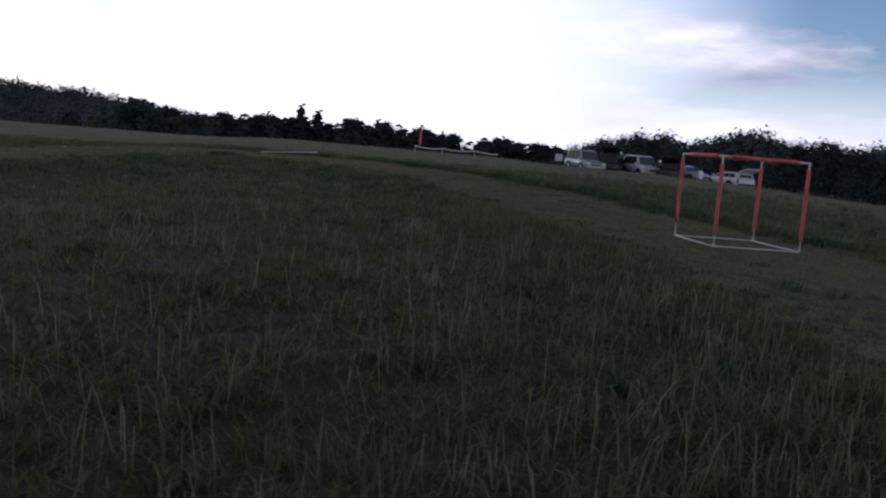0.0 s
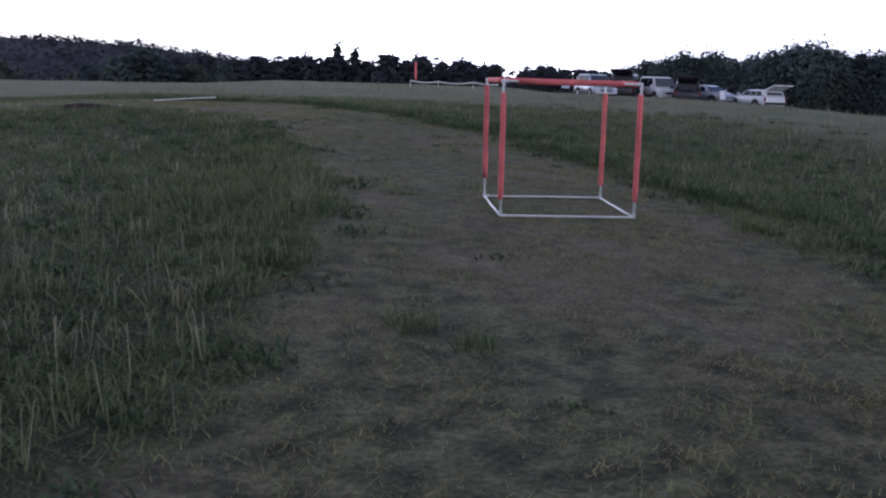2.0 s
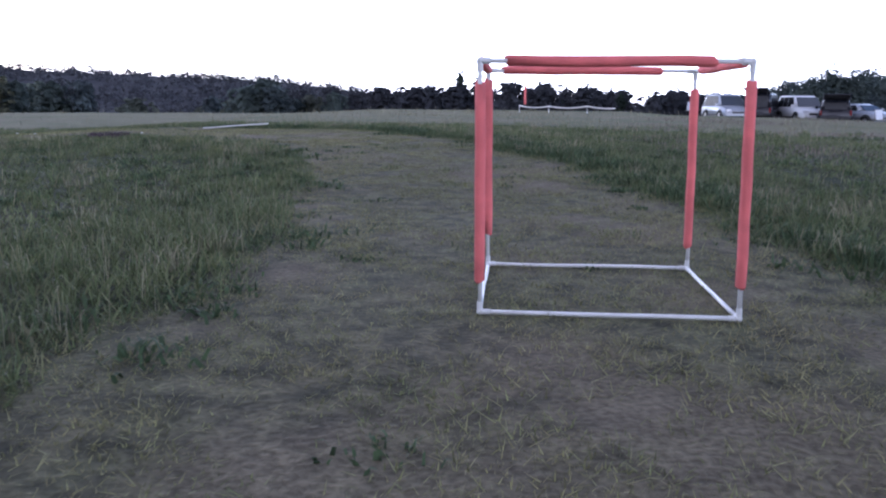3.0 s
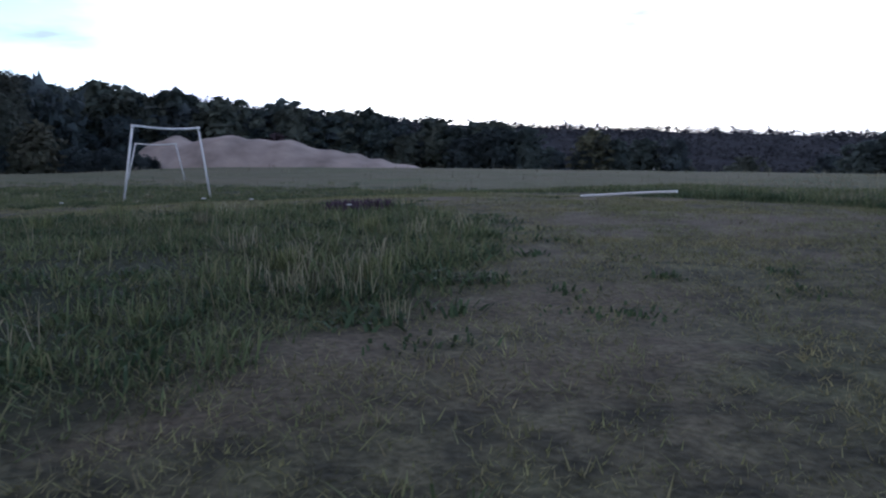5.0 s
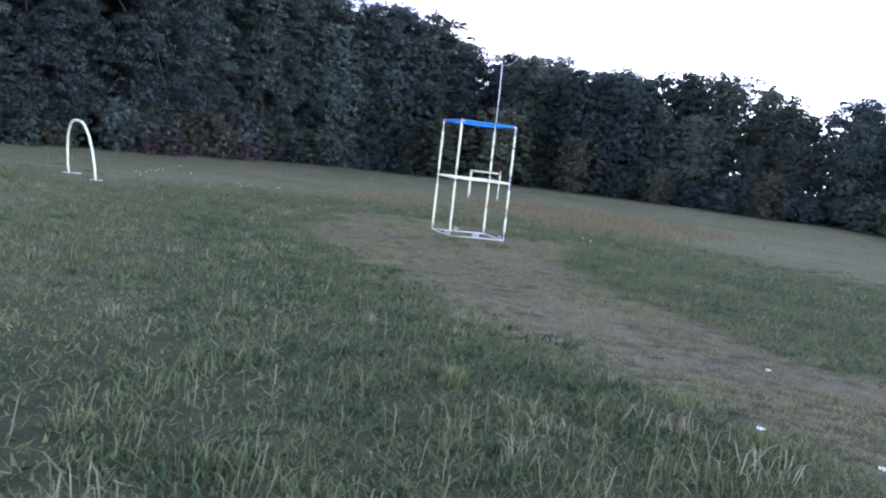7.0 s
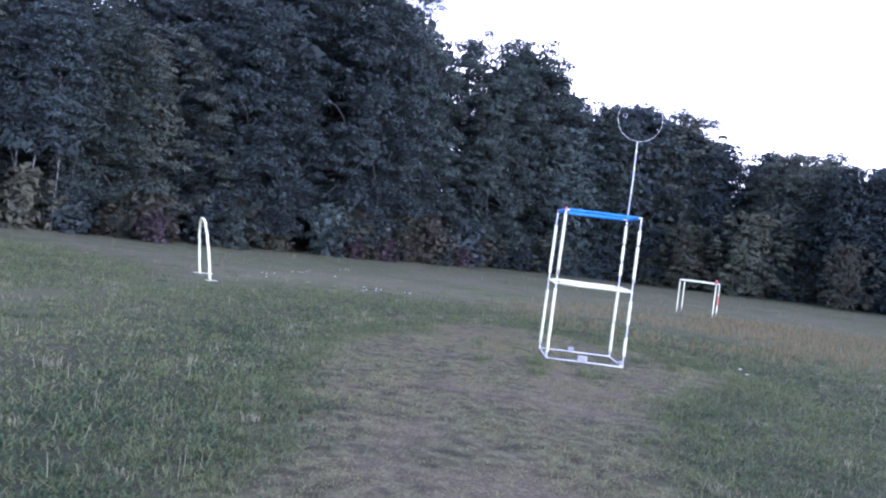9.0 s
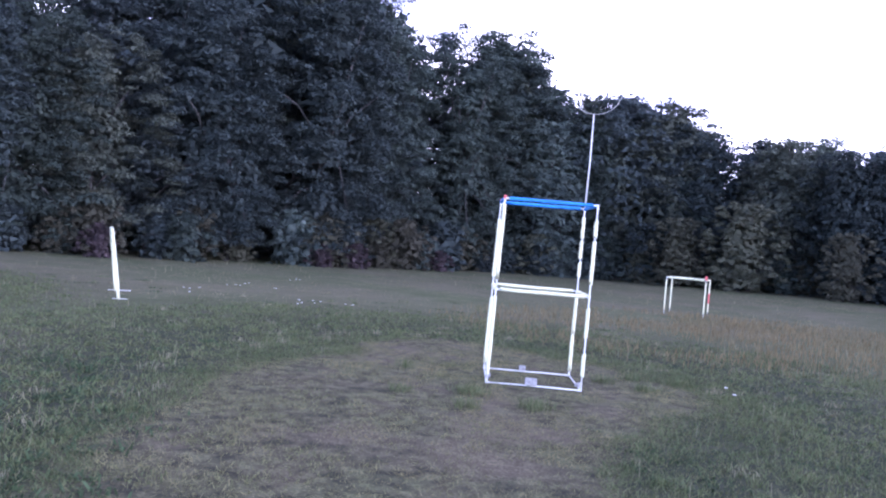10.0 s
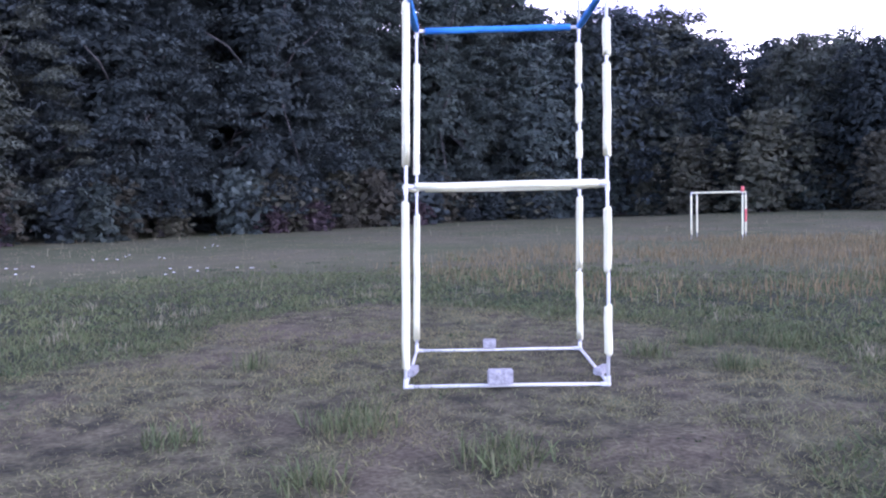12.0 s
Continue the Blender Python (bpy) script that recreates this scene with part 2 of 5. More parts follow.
TAPE = material("white_tape", (0.72, 0.7, 0.66), 0.6, vary=0.1)

# ---- the lie of the land ----
MOWN = np.array([(1.2, -30, 2.4), (0.8, -16, 2.6), (0.2, -8, 2.7), (0.5, -2, 2.5), (0.4, 3, 2.3), (-0.7, 8, 2.5), (-2.6, 13, 2.2), (-6, 17, 2.9),
                 (-10, 18, 2.8), (-13.0, 14.3, 2.2), (-14.5, 10, 2.0), (-16.8, 5.5, 2.2), (-19.3, 2, 3.0), (-22, 0.4, 3.3), (-22.5, -2.5, 2.0)])


def smooth(a, b, v):
    t = np.clip((v - a) / (b - a), 0, 1)
    return t * t * (3 - 2 * t)


def waves(x, y):
    """A cheap uneven field between -1 and 1."""
    return (np.sin(0.83 * x + 1.1 * np.sin(0.51 * y)) + np.sin(0.77 * y + 1.3 * np.sin(0.63 * x + 2)) + np.sin(2.1 * x + 1.7 * y) * 0.6 + np.sin(1.9 * y - 2.3 * x + 1) * 0.6) / 3.2


def land(x, y):
    x, y = np.asarray(x, float), np.asarray(y, float)
    r = np.hypot(x + 10, y - 5)
    z = 0.4 * smooth(3, 17, y) * (1 - 0.62 * smooth(-10, -16, x)) + 0.2 * smooth(18, 40, y) + 0.04 * smooth(-8, -20, x) + 0.04 * smooth(-28, -37, x) * smooth(5, -5, y) + 0.3 * smooth(-44, -62, x) * smooth(8, -4, y) * smooth(-42, -26, y)
    z = z - 1.2 * smooth(12, 38, x) - 0.34 * smooth(34.5, 38.5, y + 0.55 * (x - 20.0)) * smooth(8, 12, x) - 4.5 * smooth(62, 135, y + 0.15 * x) - 1.0 * smooth(45, 70, r) * smooth(20, 35, y) * smooth(-10, -30, x) - 0.55 * smooth(-38, -60, x) * smooth(-2, 12, y) * smooth(34, 22, y)
    return z + (0.03 * waves(x, y) + 0.012 * waves(3.1 * x, 2.7 * y) + 0.01) * (1 - 0.8 * smooth(3, 1.5, np.hypot(x - 0.76, y - 0.76)) - 0.8 * smooth(3, 1.5, np.hypot(x + 22.5, y - 0.4))) - 0.01


def edge_of(x, y):
    """Metres outside the ragged edge of the mown track, negative inside it."""
    x, y = np.asarray(x, float), np.asarray(y, float)
    best = np.full(x.shape, 1e9)
    for (x0, y0, w0), (x1, y1, w1) in zip(MOWN, MOWN[1:]):
        dx, dy = x1 - x0, y1 - y0
        t = np.clip(((x - x0) * dx + (y - y0) * dy) / (dx * dx + dy * dy), 0, 1)
        best = np.minimum(best, np.hypot(x - x0 - t * dx, y - y0 - t * dy) - (w0 + t * (w1 - w0)))
    return best + 0.35 * waves(1.3 * x, 1.3 * y) + 0.15 * waves(4 * x, 4 * y)


def side_of(x, y):
    """Which side of the track's middle a place lies on: above zero on the inner, left-hand side."""
    best, side = np.full(x.shape, 1e9), np.zeros(x.shape)
    for (x0, y0, w0), (x1, y1, w1) in zip(MOWN, MOWN[1:]):
        dx, dy = x1 - x0, y1 - y0
        t = np.clip(((x - x0) * dx + (y - y0) * dy) / (dx * dx + dy * dy), 0, 1)
        d = np.hypot(x - x0 - t * dx, y - y0 - t * dy)
        side = np.where(d < best, np.sign(dx * (y - y0) - dy * (x - x0)), side)
        best = np.minimum(best, d)
    return side


def bare(x, y):
    """Worn soil along the inner rim of the track and in patches over it."""
    e = edge_of(x, y)
    rim = 0.75 * smooth(-0.95, -0.5, e) * smooth(0.2, -0.15, e) * (side_of(x, y) > 0) * smooth(-0.1, 0.5, waves(2.1 * x + 2, 2.1 * y)) * smooth(-10, -7, x)
    return np.maximum(rim, 0.6 * smooth(-0.2, -0.8, e) * smooth(0.0, 0.5, waves(1.4 * x, 1.4 * y + 5) + 0.4 * waves(3.3 * x + 2, 3.1 * y)))


# roughly the camera's line of flight over the course, for how dense the grass stands
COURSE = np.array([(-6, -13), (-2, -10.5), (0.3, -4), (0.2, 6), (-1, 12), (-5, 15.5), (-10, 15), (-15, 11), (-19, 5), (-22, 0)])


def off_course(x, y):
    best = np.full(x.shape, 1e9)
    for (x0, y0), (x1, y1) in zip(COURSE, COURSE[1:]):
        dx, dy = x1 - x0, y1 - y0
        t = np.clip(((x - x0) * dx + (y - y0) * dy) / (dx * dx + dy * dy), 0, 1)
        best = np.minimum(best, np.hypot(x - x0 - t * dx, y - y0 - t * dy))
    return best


def mown(x, y):
    return 1 - smooth(-0.45, 0.55, edge_of(x, y))


def mesh_of(name, verts, faces, mat, smooth_shade=False):
    """A mesh from arrays of places and of faces that all have as many corners."""
    me = bpy.data.meshes.new(name)
    verts, faces = np.asarray(verts, np.float32), np.asarray(faces, np.int32)
    n, k = faces.shape
    me.vertices.add(len(verts))
    me.vertices.foreach_set("co", verts.ravel())
    me.loops.add(n * k)
    me.loops.foreach_set("vertex_index", faces.ravel())
    me.polygons.add(n)
    me.polygons.foreach_set("loop_start", np.arange(0, n * k, k, dtype=np.int32))
    me.polygons.foreach_set("use_smooth", np.full(n, smooth_shade))
    me.update(calc_edges=True)
    me.materials.append(mat)
    return me


def ground_material():
    m = bpy.data.materials.new("meadow_soil")
    m.use_nodes = True
    nt = m.node_tree
    b = nt.nodes["Principled BSDF"]
    b.inputs["Roughness"].default_value, b.inputs["Specular IOR Level"].default_value = 0.95, 0.15
    geo = nt.nodes.new("ShaderNodeNewGeometry")

    def noise_of(scale, detail=6):
        n = nt.nodes.new("ShaderNodeTexNoise")
        n.inputs["Scale"].default_value, n.inputs["Detail"].default_value = scale, detail
        nt.links.new(geo.outputs["Position"], n.inputs["Vector"])
        r = nt.nodes.new("ShaderNodeMapRange")
        r.inputs[1].default_value, r.inputs[2].default_value = 0.35, 0.65
        nt.links.new(n.outputs[0], r.inputs[0])
        return r.outputs[0], n.outputs[0]

    def mix(f, a, c):
        n = nt.nodes.new("ShaderNodeMix")
        n.data_type = "RGBA"
        nt.links.new(f, n.inputs[0])
        for v, s in ((a, n.inputs[6]), (c, n.inputs[7])):
            if isinstance(v, tuple):
                s.default_value = (*v, 1)
            else:
                nt.links.new(v, s)
        return n.outputs[2]

    big, _ = noise_of(0.16)
    mid, _ = noise_of(0.9)
    fine, raw = noise_of(26)
    tall = mix(big, mix(mid, (0.04, 0.05, 0.028), (0.055, 0.065, 0.036)), mix(mid, (0.055, 0.062, 0.036), (0.085, 0.082, 0.054)))
    short = mix(mid, mix(fine, (0.095, 0.088, 0.052), (0.19, 0.17, 0.105)), mix(fine, (0.088, 0.094, 0.05), (0.172, 0.174, 0.095)))
    _, patchy = noise_of(0.4, 3)
    far_r = nt.nodes.new("ShaderNodeMapRange")
    far_r.inputs[1].default_value, far_r.inputs[2].default_value, far_r.inputs[4].default_value = 0.5, 0.66, 0.8
    nt.links.new(patchy, far_r.inputs[0])
    thatch = far_r.outputs[0]
    clump, _ = noise_of(4.5, 3)
    short = mix(thatch, short, mix(fine, (0.115, 0.096, 0.066), (0.182, 0.153, 0.106)))
    short = mix(clump, mix(fine, (0.03, 0.03, 0.02), (0.06, 0.058, 0.038)), short)
    tall = mix(clump, mix(fine, (0.025, 0.032, 0.018), (0.04, 0.046, 0.026)), tall)
    out = nt.nodes.new("ShaderNodeAttribute")
    out.attribute_name = "thatch"
    tall = mix(out.outputs["Fac"], tall, mix(big, mix(mid, (0.095, 0.11, 0.053), (0.125, 0.136, 0.07)), mix(mid, (0.135, 0.128, 0.074), (0.165, 0.15, 0.1))))
    worn = nt.nodes.new("ShaderNodeAttribute")
    worn.attribute_name = "soil"
    short = mix(worn.outputs["Fac"], short, mix(fine, (0.1, 0.081, 0.055), (0.207, 0.17, 0.118)))
    att = nt.nodes.new("ShaderNodeAttribute")
    att.attribute_name = "mown"
    nt.links.new(mix(att.outputs["Fac"], tall, short), b.inputs["Base Color"])
    bp = nt.nodes.new("ShaderNodeBump")
    bp.inputs["Strength"].default_value, bp.inputs["Distance"].default_value = 0.8, 0.03
    nt.links.new(raw, bp.inputs["Height"])
    nt.links.new(bp.outputs[0], b.inputs["Normal"])
    return m


def ground():
    """One sheet: fine where the track runs, coarser outwards to the horizon."""
    def axis(lo, hi, fine):
        inner = np.arange(lo, hi + 1e-6, fine)
        steps = np.cumsum(np.geomspace(fine * 1.5, 260, 34))
        return np.r_[(lo - steps)[::-1], inner, hi + steps]
    xs, ys = axis(-36, 14, 0.3), axis(-20, 30, 0.3)
    gx, gy = np.meshgrid(xs, ys)
    gz = land(gx, gy)
    i = np.arange(len(ys) - 1)[:, None] * len(xs) + np.arange(len(xs) - 1)
    me = mesh_of("ground", np.stack([gx, gy, gz], -1).reshape(-1, 3), np.stack([i, i + 1, i + 1 + len(xs), i + len(xs)], -1).reshape(-1, 4), ground_material(), True)
    a = me.attributes.new("mown", "FLOAT", "POINT")
    a.data.foreach_set("value", mown(gx, gy).ravel().astype(np.float32))
    a = me.attributes.new("soil", "FLOAT", "POINT")
    a.data.foreach_set("value", bare(gx, gy).ravel().astype(np.float32))
    # paler ground where blades are sown thinner, away from COURSE
    a = me.attributes.new("thatch", "FLOAT", "POINT")
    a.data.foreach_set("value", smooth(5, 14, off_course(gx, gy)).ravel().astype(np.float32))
    return tagged(new("ground", me), "grassy meadow with a ragged mown track through it", "ground", kind="structure")


ground()


# ---- builders ----
def part(name, me, parent, label="", m=None):
    ob = new(name, me)
    ob.parent = parent
    if m is not None:
        ob.matrix_basis = m
    return tagged(ob, label)


def thing(name, label, category, m, group="", kind=""):
    ob = new(name)
    ob.empty_display_size = 0.1
    ob.matrix_basis = m
    return tagged(ob, label, category, group, kind)


def tube(name, points, radius, mat, sides=10, caps=True):
    """A round bar along the points; radius: one, or one for each point."""
    pts = [Vector(p) for p in points]
    rad = radius if isinstance(radius, (list, tuple)) else [radius] * len(pts)
    verts, faces, side = [], [], None
    for k, p in enumerate(pts):
        way = (pts[min(k + 1, len(pts) - 1)] - pts[max(k - 1, 0)]).normalized()
        side = (side - way * side.dot(way)).normalized() if side else way.orthogonal().normalized()
        up = way.cross(side)
        for j in range(sides):
            a = 2 * math.pi * j / sides
            verts.append(p + (side * math.cos(a) + up * math.sin(a)) * rad[k])
    for k in range(len(pts) - 1):
        for j in range(sides):
            a, b = k * sides + j, k * sides + (j + 1) % sides
            faces.append((a, b, b + sides, a + sides))
    if caps:
        faces += [tuple(range(sides))[::-1], tuple(range((len(pts) - 1) * sides, len(pts) * sides))]
    me = bpy.data.meshes.new(name)
    me.from_pydata([tuple(v) for v in verts], [], faces)
    for p in me.polygons:
        p.use_smooth = len(p.vertices) == 4
    me.materials.append(mat)
    return me


def noodle(a, b, lo, hi, mat, r=0.031, sag=0.0, seed=0):
    """A foam sleeve round the bar from a to b, between the shares lo and hi of it, its ends a little rounded."""
    a, b, rnd = Vector(a), Vector(b), random.Random(seed)
    length, pts, rad = (b - a).length, [], []
    e = 0.006 / length
    for k, t in enumerate([lo, lo + e] + [lo + (hi - lo) * i / 6 for i in range(1, 6)] + [hi - e, hi]):
        wob = Vector((rnd.uniform(-1, 1), rnd.uniform(-1, 1), rnd.uniform(-1, 1))) * 0.003
        pts.append(a.lerp(b, t) + wob + Vector((0, 0, -sag * 4 * (t - lo) * (hi - t))))
        rad.append(r * (0.9 if k in (0, 8) else rnd.uniform(0.97, 1.03)))
    return tube("noodle", pts, rad, mat, 14)


def block(name, size, mat, bevel=0.01, jitter=0.0, seed=0):
    bm = bmesh.new()
    bmesh.ops.create_cube(bm, size=1, matrix=Matrix.Diagonal((*size, 1)))
    if bevel:
        bmesh.ops.bevel(bm, geom=bm.edges[:], offset=bevel, segments=2, affect="EDGES")
    rnd = random.Random(seed)
    for v in bm.verts:
        v.co += Vector((rnd.uniform(-1, 1), rnd.uniform(-1, 1), rnd.uniform(-1, 1))) * jitter
    me = bpy.data.meshes.new(name)
    bm.to_mesh(me)
    bm.free()
    me.materials.append(mat)
    return me


S = 1.52  # five-foot pipes
PIPE = 0.0135


def elbow(corner, parent):
    """A pipe fitting where bars meet."""
    x, y, z = corner
    bm = bmesh.new()
    bmesh.ops.create_icosphere(bm, subdivisions=2, radius=0.021, matrix=Matrix.Translation(corner))
    for axis in ((S / 2 - x, 0, 0), (0, S / 2 - y, 0), (0, 0, 1 if z < 0.5 else -1)):
        d = Vector(axis).normalized()
        m = Matrix.Translation(Vector(corner) + d * 0.03) @ d.to_track_quat("Z", "Y").to_matrix().to_4x4()
        bmesh.ops.create_cone(bm, cap_ends=True, segments=12, radius1=0.018, radius2=0.018, depth=0.06, matrix=m)
    me = bpy.data.meshes.new("elbow")
    bm.to_mesh(me)
    bm.free()
    me.materials.append(PVC)
    part("elbow", me, parent)


def bars_of(z):
    """The four bars of a square ring at that height: front, right, back, left."""
    c = [(0, 0, z), (S, 0, z), (S, S, z), (0, S, z)]
    return [(c[k], c[(k + 1) % 4]) for k in range(4)]


POSTS = [(0, 0), (S, 0), (S, S), (0, S)]


def bent_pipe(a, b, parent, seed):
    rnd = random.Random(seed)
    a, b = Vector(a), Vector(b)
    pts = [a.lerp(b, t) + Vector((rnd.uniform(-1, 1), rnd.uniform(-1, 1), rnd.uniform(-1, 1))) * (0.006 if 0 < t < 1 else 0) for t in (0, 0.25, 0.5, 0.75, 1)]
    part("pipe", tube("pipe", pts, PIPE, PVC, 12), parent)


def lean_over(g, across, back=0.0):
    """Slants a gate by those shares of its height, its foot staying flat on the grass."""
    slant = Matrix.Identity(4)
    slant[0][2], slant[1][2] = across, back
    for ob in g.children:
        ob.data.transform(slant)


def red_gate():
    g = thing("cube_gate", "cube race gate of white pipes with coral foam sleeves", "gate", pose(0, 0, 0.0))
    for z in (0.015, S - 0.03):
        for k, (a, b) in enumerate(bars_of(z)):
            bent_pipe(a, b, g, k + int(z * 10))
        for x, y in POSTS:
            elbow((x, y, z), g)
    spans = [(0.135, 0.905), (0.135, 0.92), (0.12, 0.9), (0.165, 0.945)]
    for k, ((x, y), (lo, hi)) in enumerate(zip(POSTS, spans)):
        bent_pipe((x, y, 0.015), (x, y, S - 0.03), g, 20 + k)
        part("noodle", noodle((x, y, 0), (x, y, S - 0.015), lo, hi, FOAM_RED, seed=k), g)
    tops = [(0.10, 0.866), (0.12, 0.86), (0.165, 0.926), (0.14, 0.9)]
    for k, ((a, b), (lo, hi)) in enumerate(zip(bars_of(S - 0.03), tops)):
        part("noodle", noodle(a, b, lo, hi, FOAM_RED, seed=10 + k), g)
    lean_over(g, -0.013)
    return g


def tower_gate():
    m = pose(-21.51, 0.68, 0.035, 0, 0, 149.5)
    g = thing("tower_gate", "tall two-storey gate of white pipes with cream and blue foam sleeves", "gate", m)
    levels = (0.015, S, 2 * S - 0.03)
    for n, z in enumerate(levels):
        for k, (a, b) in enumerate(bars_of(z)):
            bent_pipe(a, b, g, 40 + 4 * n + k)
        for x, y in POSTS:
            elbow((x, y, z), g)
    for k, (a, b) in enumerate(bars_of(S)):
        part("noodle", noodle(a, b, 0.05, 0.95, FOAM_CREAM, seed=50 + k), g)
    for k, (a, b) in enumerate(bars_of(2 * S - 0.03)):
        part("noodle", noodle(a, b, 0.05, 0.95, FOAM_BLUE, seed=60 + k), g, "blue foam sleeve")
    # sleeves on the four posts, in metres above the ground
    runs = [[(0.15, 1.40), (1.68, 2.92)],
            [(0.24, 0.60), (0.86, 1.33), (1.72, 2.42), (2.48, 2.76)],
            [(0.10, 0.72), (0.75, 1.42), (1.78, 2.04), (2.12, 2.42), (2.48, 2.86)],
            [(0.12, 1.28), (1.66, 2.7)]]
    for k, ((x, y), some) in enumerate(zip(POSTS, runs)):
        bent_pipe((x, y, 0.015), (x, y, 2 * S - 0.03), g, 70 + k)
        for n, (lo, hi) in enumerate(some):
            part("noodle", noodle((x, y, 0), (x, y, 2 * S), lo / (2 * S), hi / (2 * S), FOAM_CREAM, seed=80 + 5 * k + n), g)
    for x, y, in ((0, 0), (0, S)):
        part("cap", tube("cap", [(x, y, 2 * S - 0.04), (x, y, 2 * S + 0.02)], 0.024, FOAM_RED, 10), g, "red end cap")
    part("pole", tube("pole", [(S, S, 2 * S - 0.03), (S + 0.01, S, 3.9), (S, S + 0.02, 4.76)], [0.015, 0.014, 0.012], PVC, 10), g)
    ring = [(S + 0.5 * math.sin(a), S + 0.04 * math.sin(a), 5.26 - 0.5 * math.cos(a)) for a in [2 * math.pi * k / 32 for k in range(33)]]
    part("hoop", tube("hoop", ring, 0.0042, PVC, 8, False), g, "thin white hoop on the pole")
    lean_over(g, 0.018, 0.079)
    return g


def foot_blocks(m):
    for k, (x, y, r, size) in enumerate(((0.71, -0.03, 3, (0.19, 0.09, 0.11)), (0.68, S, -5, (0.12, 0.1, 0.08)), (0.03, 0.35, 80, (0.2, 0.07, 0.06)), (S, 0.3, 60, (0.19, 0.07, 0.06)))):
        b = new("concrete_block", block("concrete_block", size, CONCRETE, 0.008, 0.003, k))
        p = m @ Vector((x, y, 0))
        b.matrix_basis = pose(p.x, p.y, float(land(p.x, p.y)) + size[2] / 2 + 0.035, 0, 0, 149.5 + r)
        tagged(b, "grey concrete block weighing down the tower gate", "block", "blocks of the tower gate")


def white_gate():
    """The far cube gate, behind the tower."""
    g = thing("cube_gate", "white cube race gate in tall grass before the woods", "gate", pose(-38.37, -12.9, float(land(-39.0, -13)) - 0.03, 0, 0, 127.5))
    for z in (S - 0.03,):
        for k, (a, b) in enumerate(bars_of(z)):
            bent_pipe(a, b, g, 100 + k)
        for x, y in POSTS:
            elbow((x, y, z), g)
    for k, (a, b) in enumerate(bars_of(S - 0.03)):
        part("noodle", noodle(a, b, 0.06, 0.94, FOAM_CREAM, seed=110 + k), g)
    for k, (x, y) in enumerate(POSTS):
        bent_pipe((x, y, 0.015), (x, y, S - 0.03), g, 120 + k)
        part("noodle", noodle((x, y, 0), (x, y, S), 0.12, 0.92, FOAM_CREAM, seed=130 + k), g)
    part("noodle", noodle((S, S, 0), (S, S, S), 0.35, 0.62, FOAM_RED, 0.036, seed=140), g, "short coral foam sleeve")
    part("cap", tube("cap", [(S, 0, S - 0.02), (S, 0, S + 0.14)], [0.06, 0.045], FOAM_RED, 12), g, "red foam stub on the corner")
    return g


def frame_gate(label, l0, r0, l1, r1, z1):
    """Two splayed legs and a top bar."""
    x, y = (l0[0] + r0[0]) / 2, (l0[1] + r0[1]) / 2
    base = Vector((x, y, float(land(x, y))))
    g = thing("frame_gate", label, "gate", Matrix.Translation(base), "white frame gates")
    at = lambda p, z: Vector((p[0] - x, p[1] - y, z))  # noqa: E731
    for a, b in ((l0, l1), (r0, r1)):
        pts = [at(a, -0.02).lerp(at(b, z1), t) for t in (0, 0.5, 1)]
        part("leg", tube("leg", pts, 0.024, PVC, 12), g)
    top = [at(l1, z1).lerp(at(r1, z1), t) + Vector((0, 0, -0.045 * math.sin(math.pi * t) - 0.01 * t)) for t in (0, 0.2, 0.4, 0.6, 0.8, 1)]
    part("top_bar", tube("top_bar", top, 0.024, PVC, 12), g)
    for p in (l1, r1):
        part("elbow", tube("elbow", [at(p, z1 - 0.07), at(p, z1 + 0.02)], 0.032, PVC, 12), g)
    return g


def arch_gate():
    a, b = Vector((-17.4, -10.36)), Vector((-17.64, -12.76))
    c = (a + b) / 2
    g = thing("arch_gate", "white foam arch gate leaning over in the meadow", "gate", pose(c.x, c.y, float(land(c.x, c.y))))
    half = (a - b) / 2
    rnd, pts, rad = random.Random(6), [], []
    for k in range(33):
        t = math.pi * k / 32
        s = math.copysign(abs(math.cos(t)) ** 0.78, math.cos(t))
        z = 0.02 + 1.76 * math.sin(t) ** 0.86
        pts.append((half.x * s + 0.15 * z + rnd.uniform(-0.008, 0.008), half.y * s, z))
        rad.append(0.04 * rnd.uniform(0.95, 1.05))
    part("arch", tube("arch", pts, rad, FOAM_CREAM, 12), g)
    for s, lo, hi in ((1, -0.2, 0.15), (-1, -0.4, 0.2)):
        part("foot", tube("foot", [(half.x * s + lo, half.y * s + 0.04, 0.035), (half.x * s + hi, half.y * s - 0.04, 0.03)], 0.012, PVC, 10), g)
        part("stake", tube("stake", [(half.x * s, half.y * s, -0.05), (half.x * s + 0.04, half.y * s, 0.3)], 0.02, PVC, 10), g)
    return g


red_gate()
tower = tower_gate()
foot_blocks(tower.matrix_basis)
white_gate()
frame_gate("white pipe frame gate with splayed legs", (-16.6, 14.14), (-16.72, 16.06), (-16.62, 14.37), (-16.74, 15.82), 1.49)
frame_gate("white pipe frame gate before the sand bank", (-30.0, 19.75), (-28.6, 21.25), (-29.95, 20.05), (-28.75, 21.0), 1.3)
arch_gate()


def ground_pipe():
    a, b = Vector((-8.62, 18.32)), Vector((-6.6, 17.85))
    pts = [(p.x, p.y, float(land(p.x, p.y)) + 0.07 + 0.14 * t) for t in (0, 0.25, 0.5, 0.75, 1) for p in (a.lerp(b, t),)]
    tagged(new("plastic_pipe", tube("plastic_pipe", pts, 0.02, PVC, 12)), "white plastic pipe lying on the mown track", "pipe")


ground_pipe()


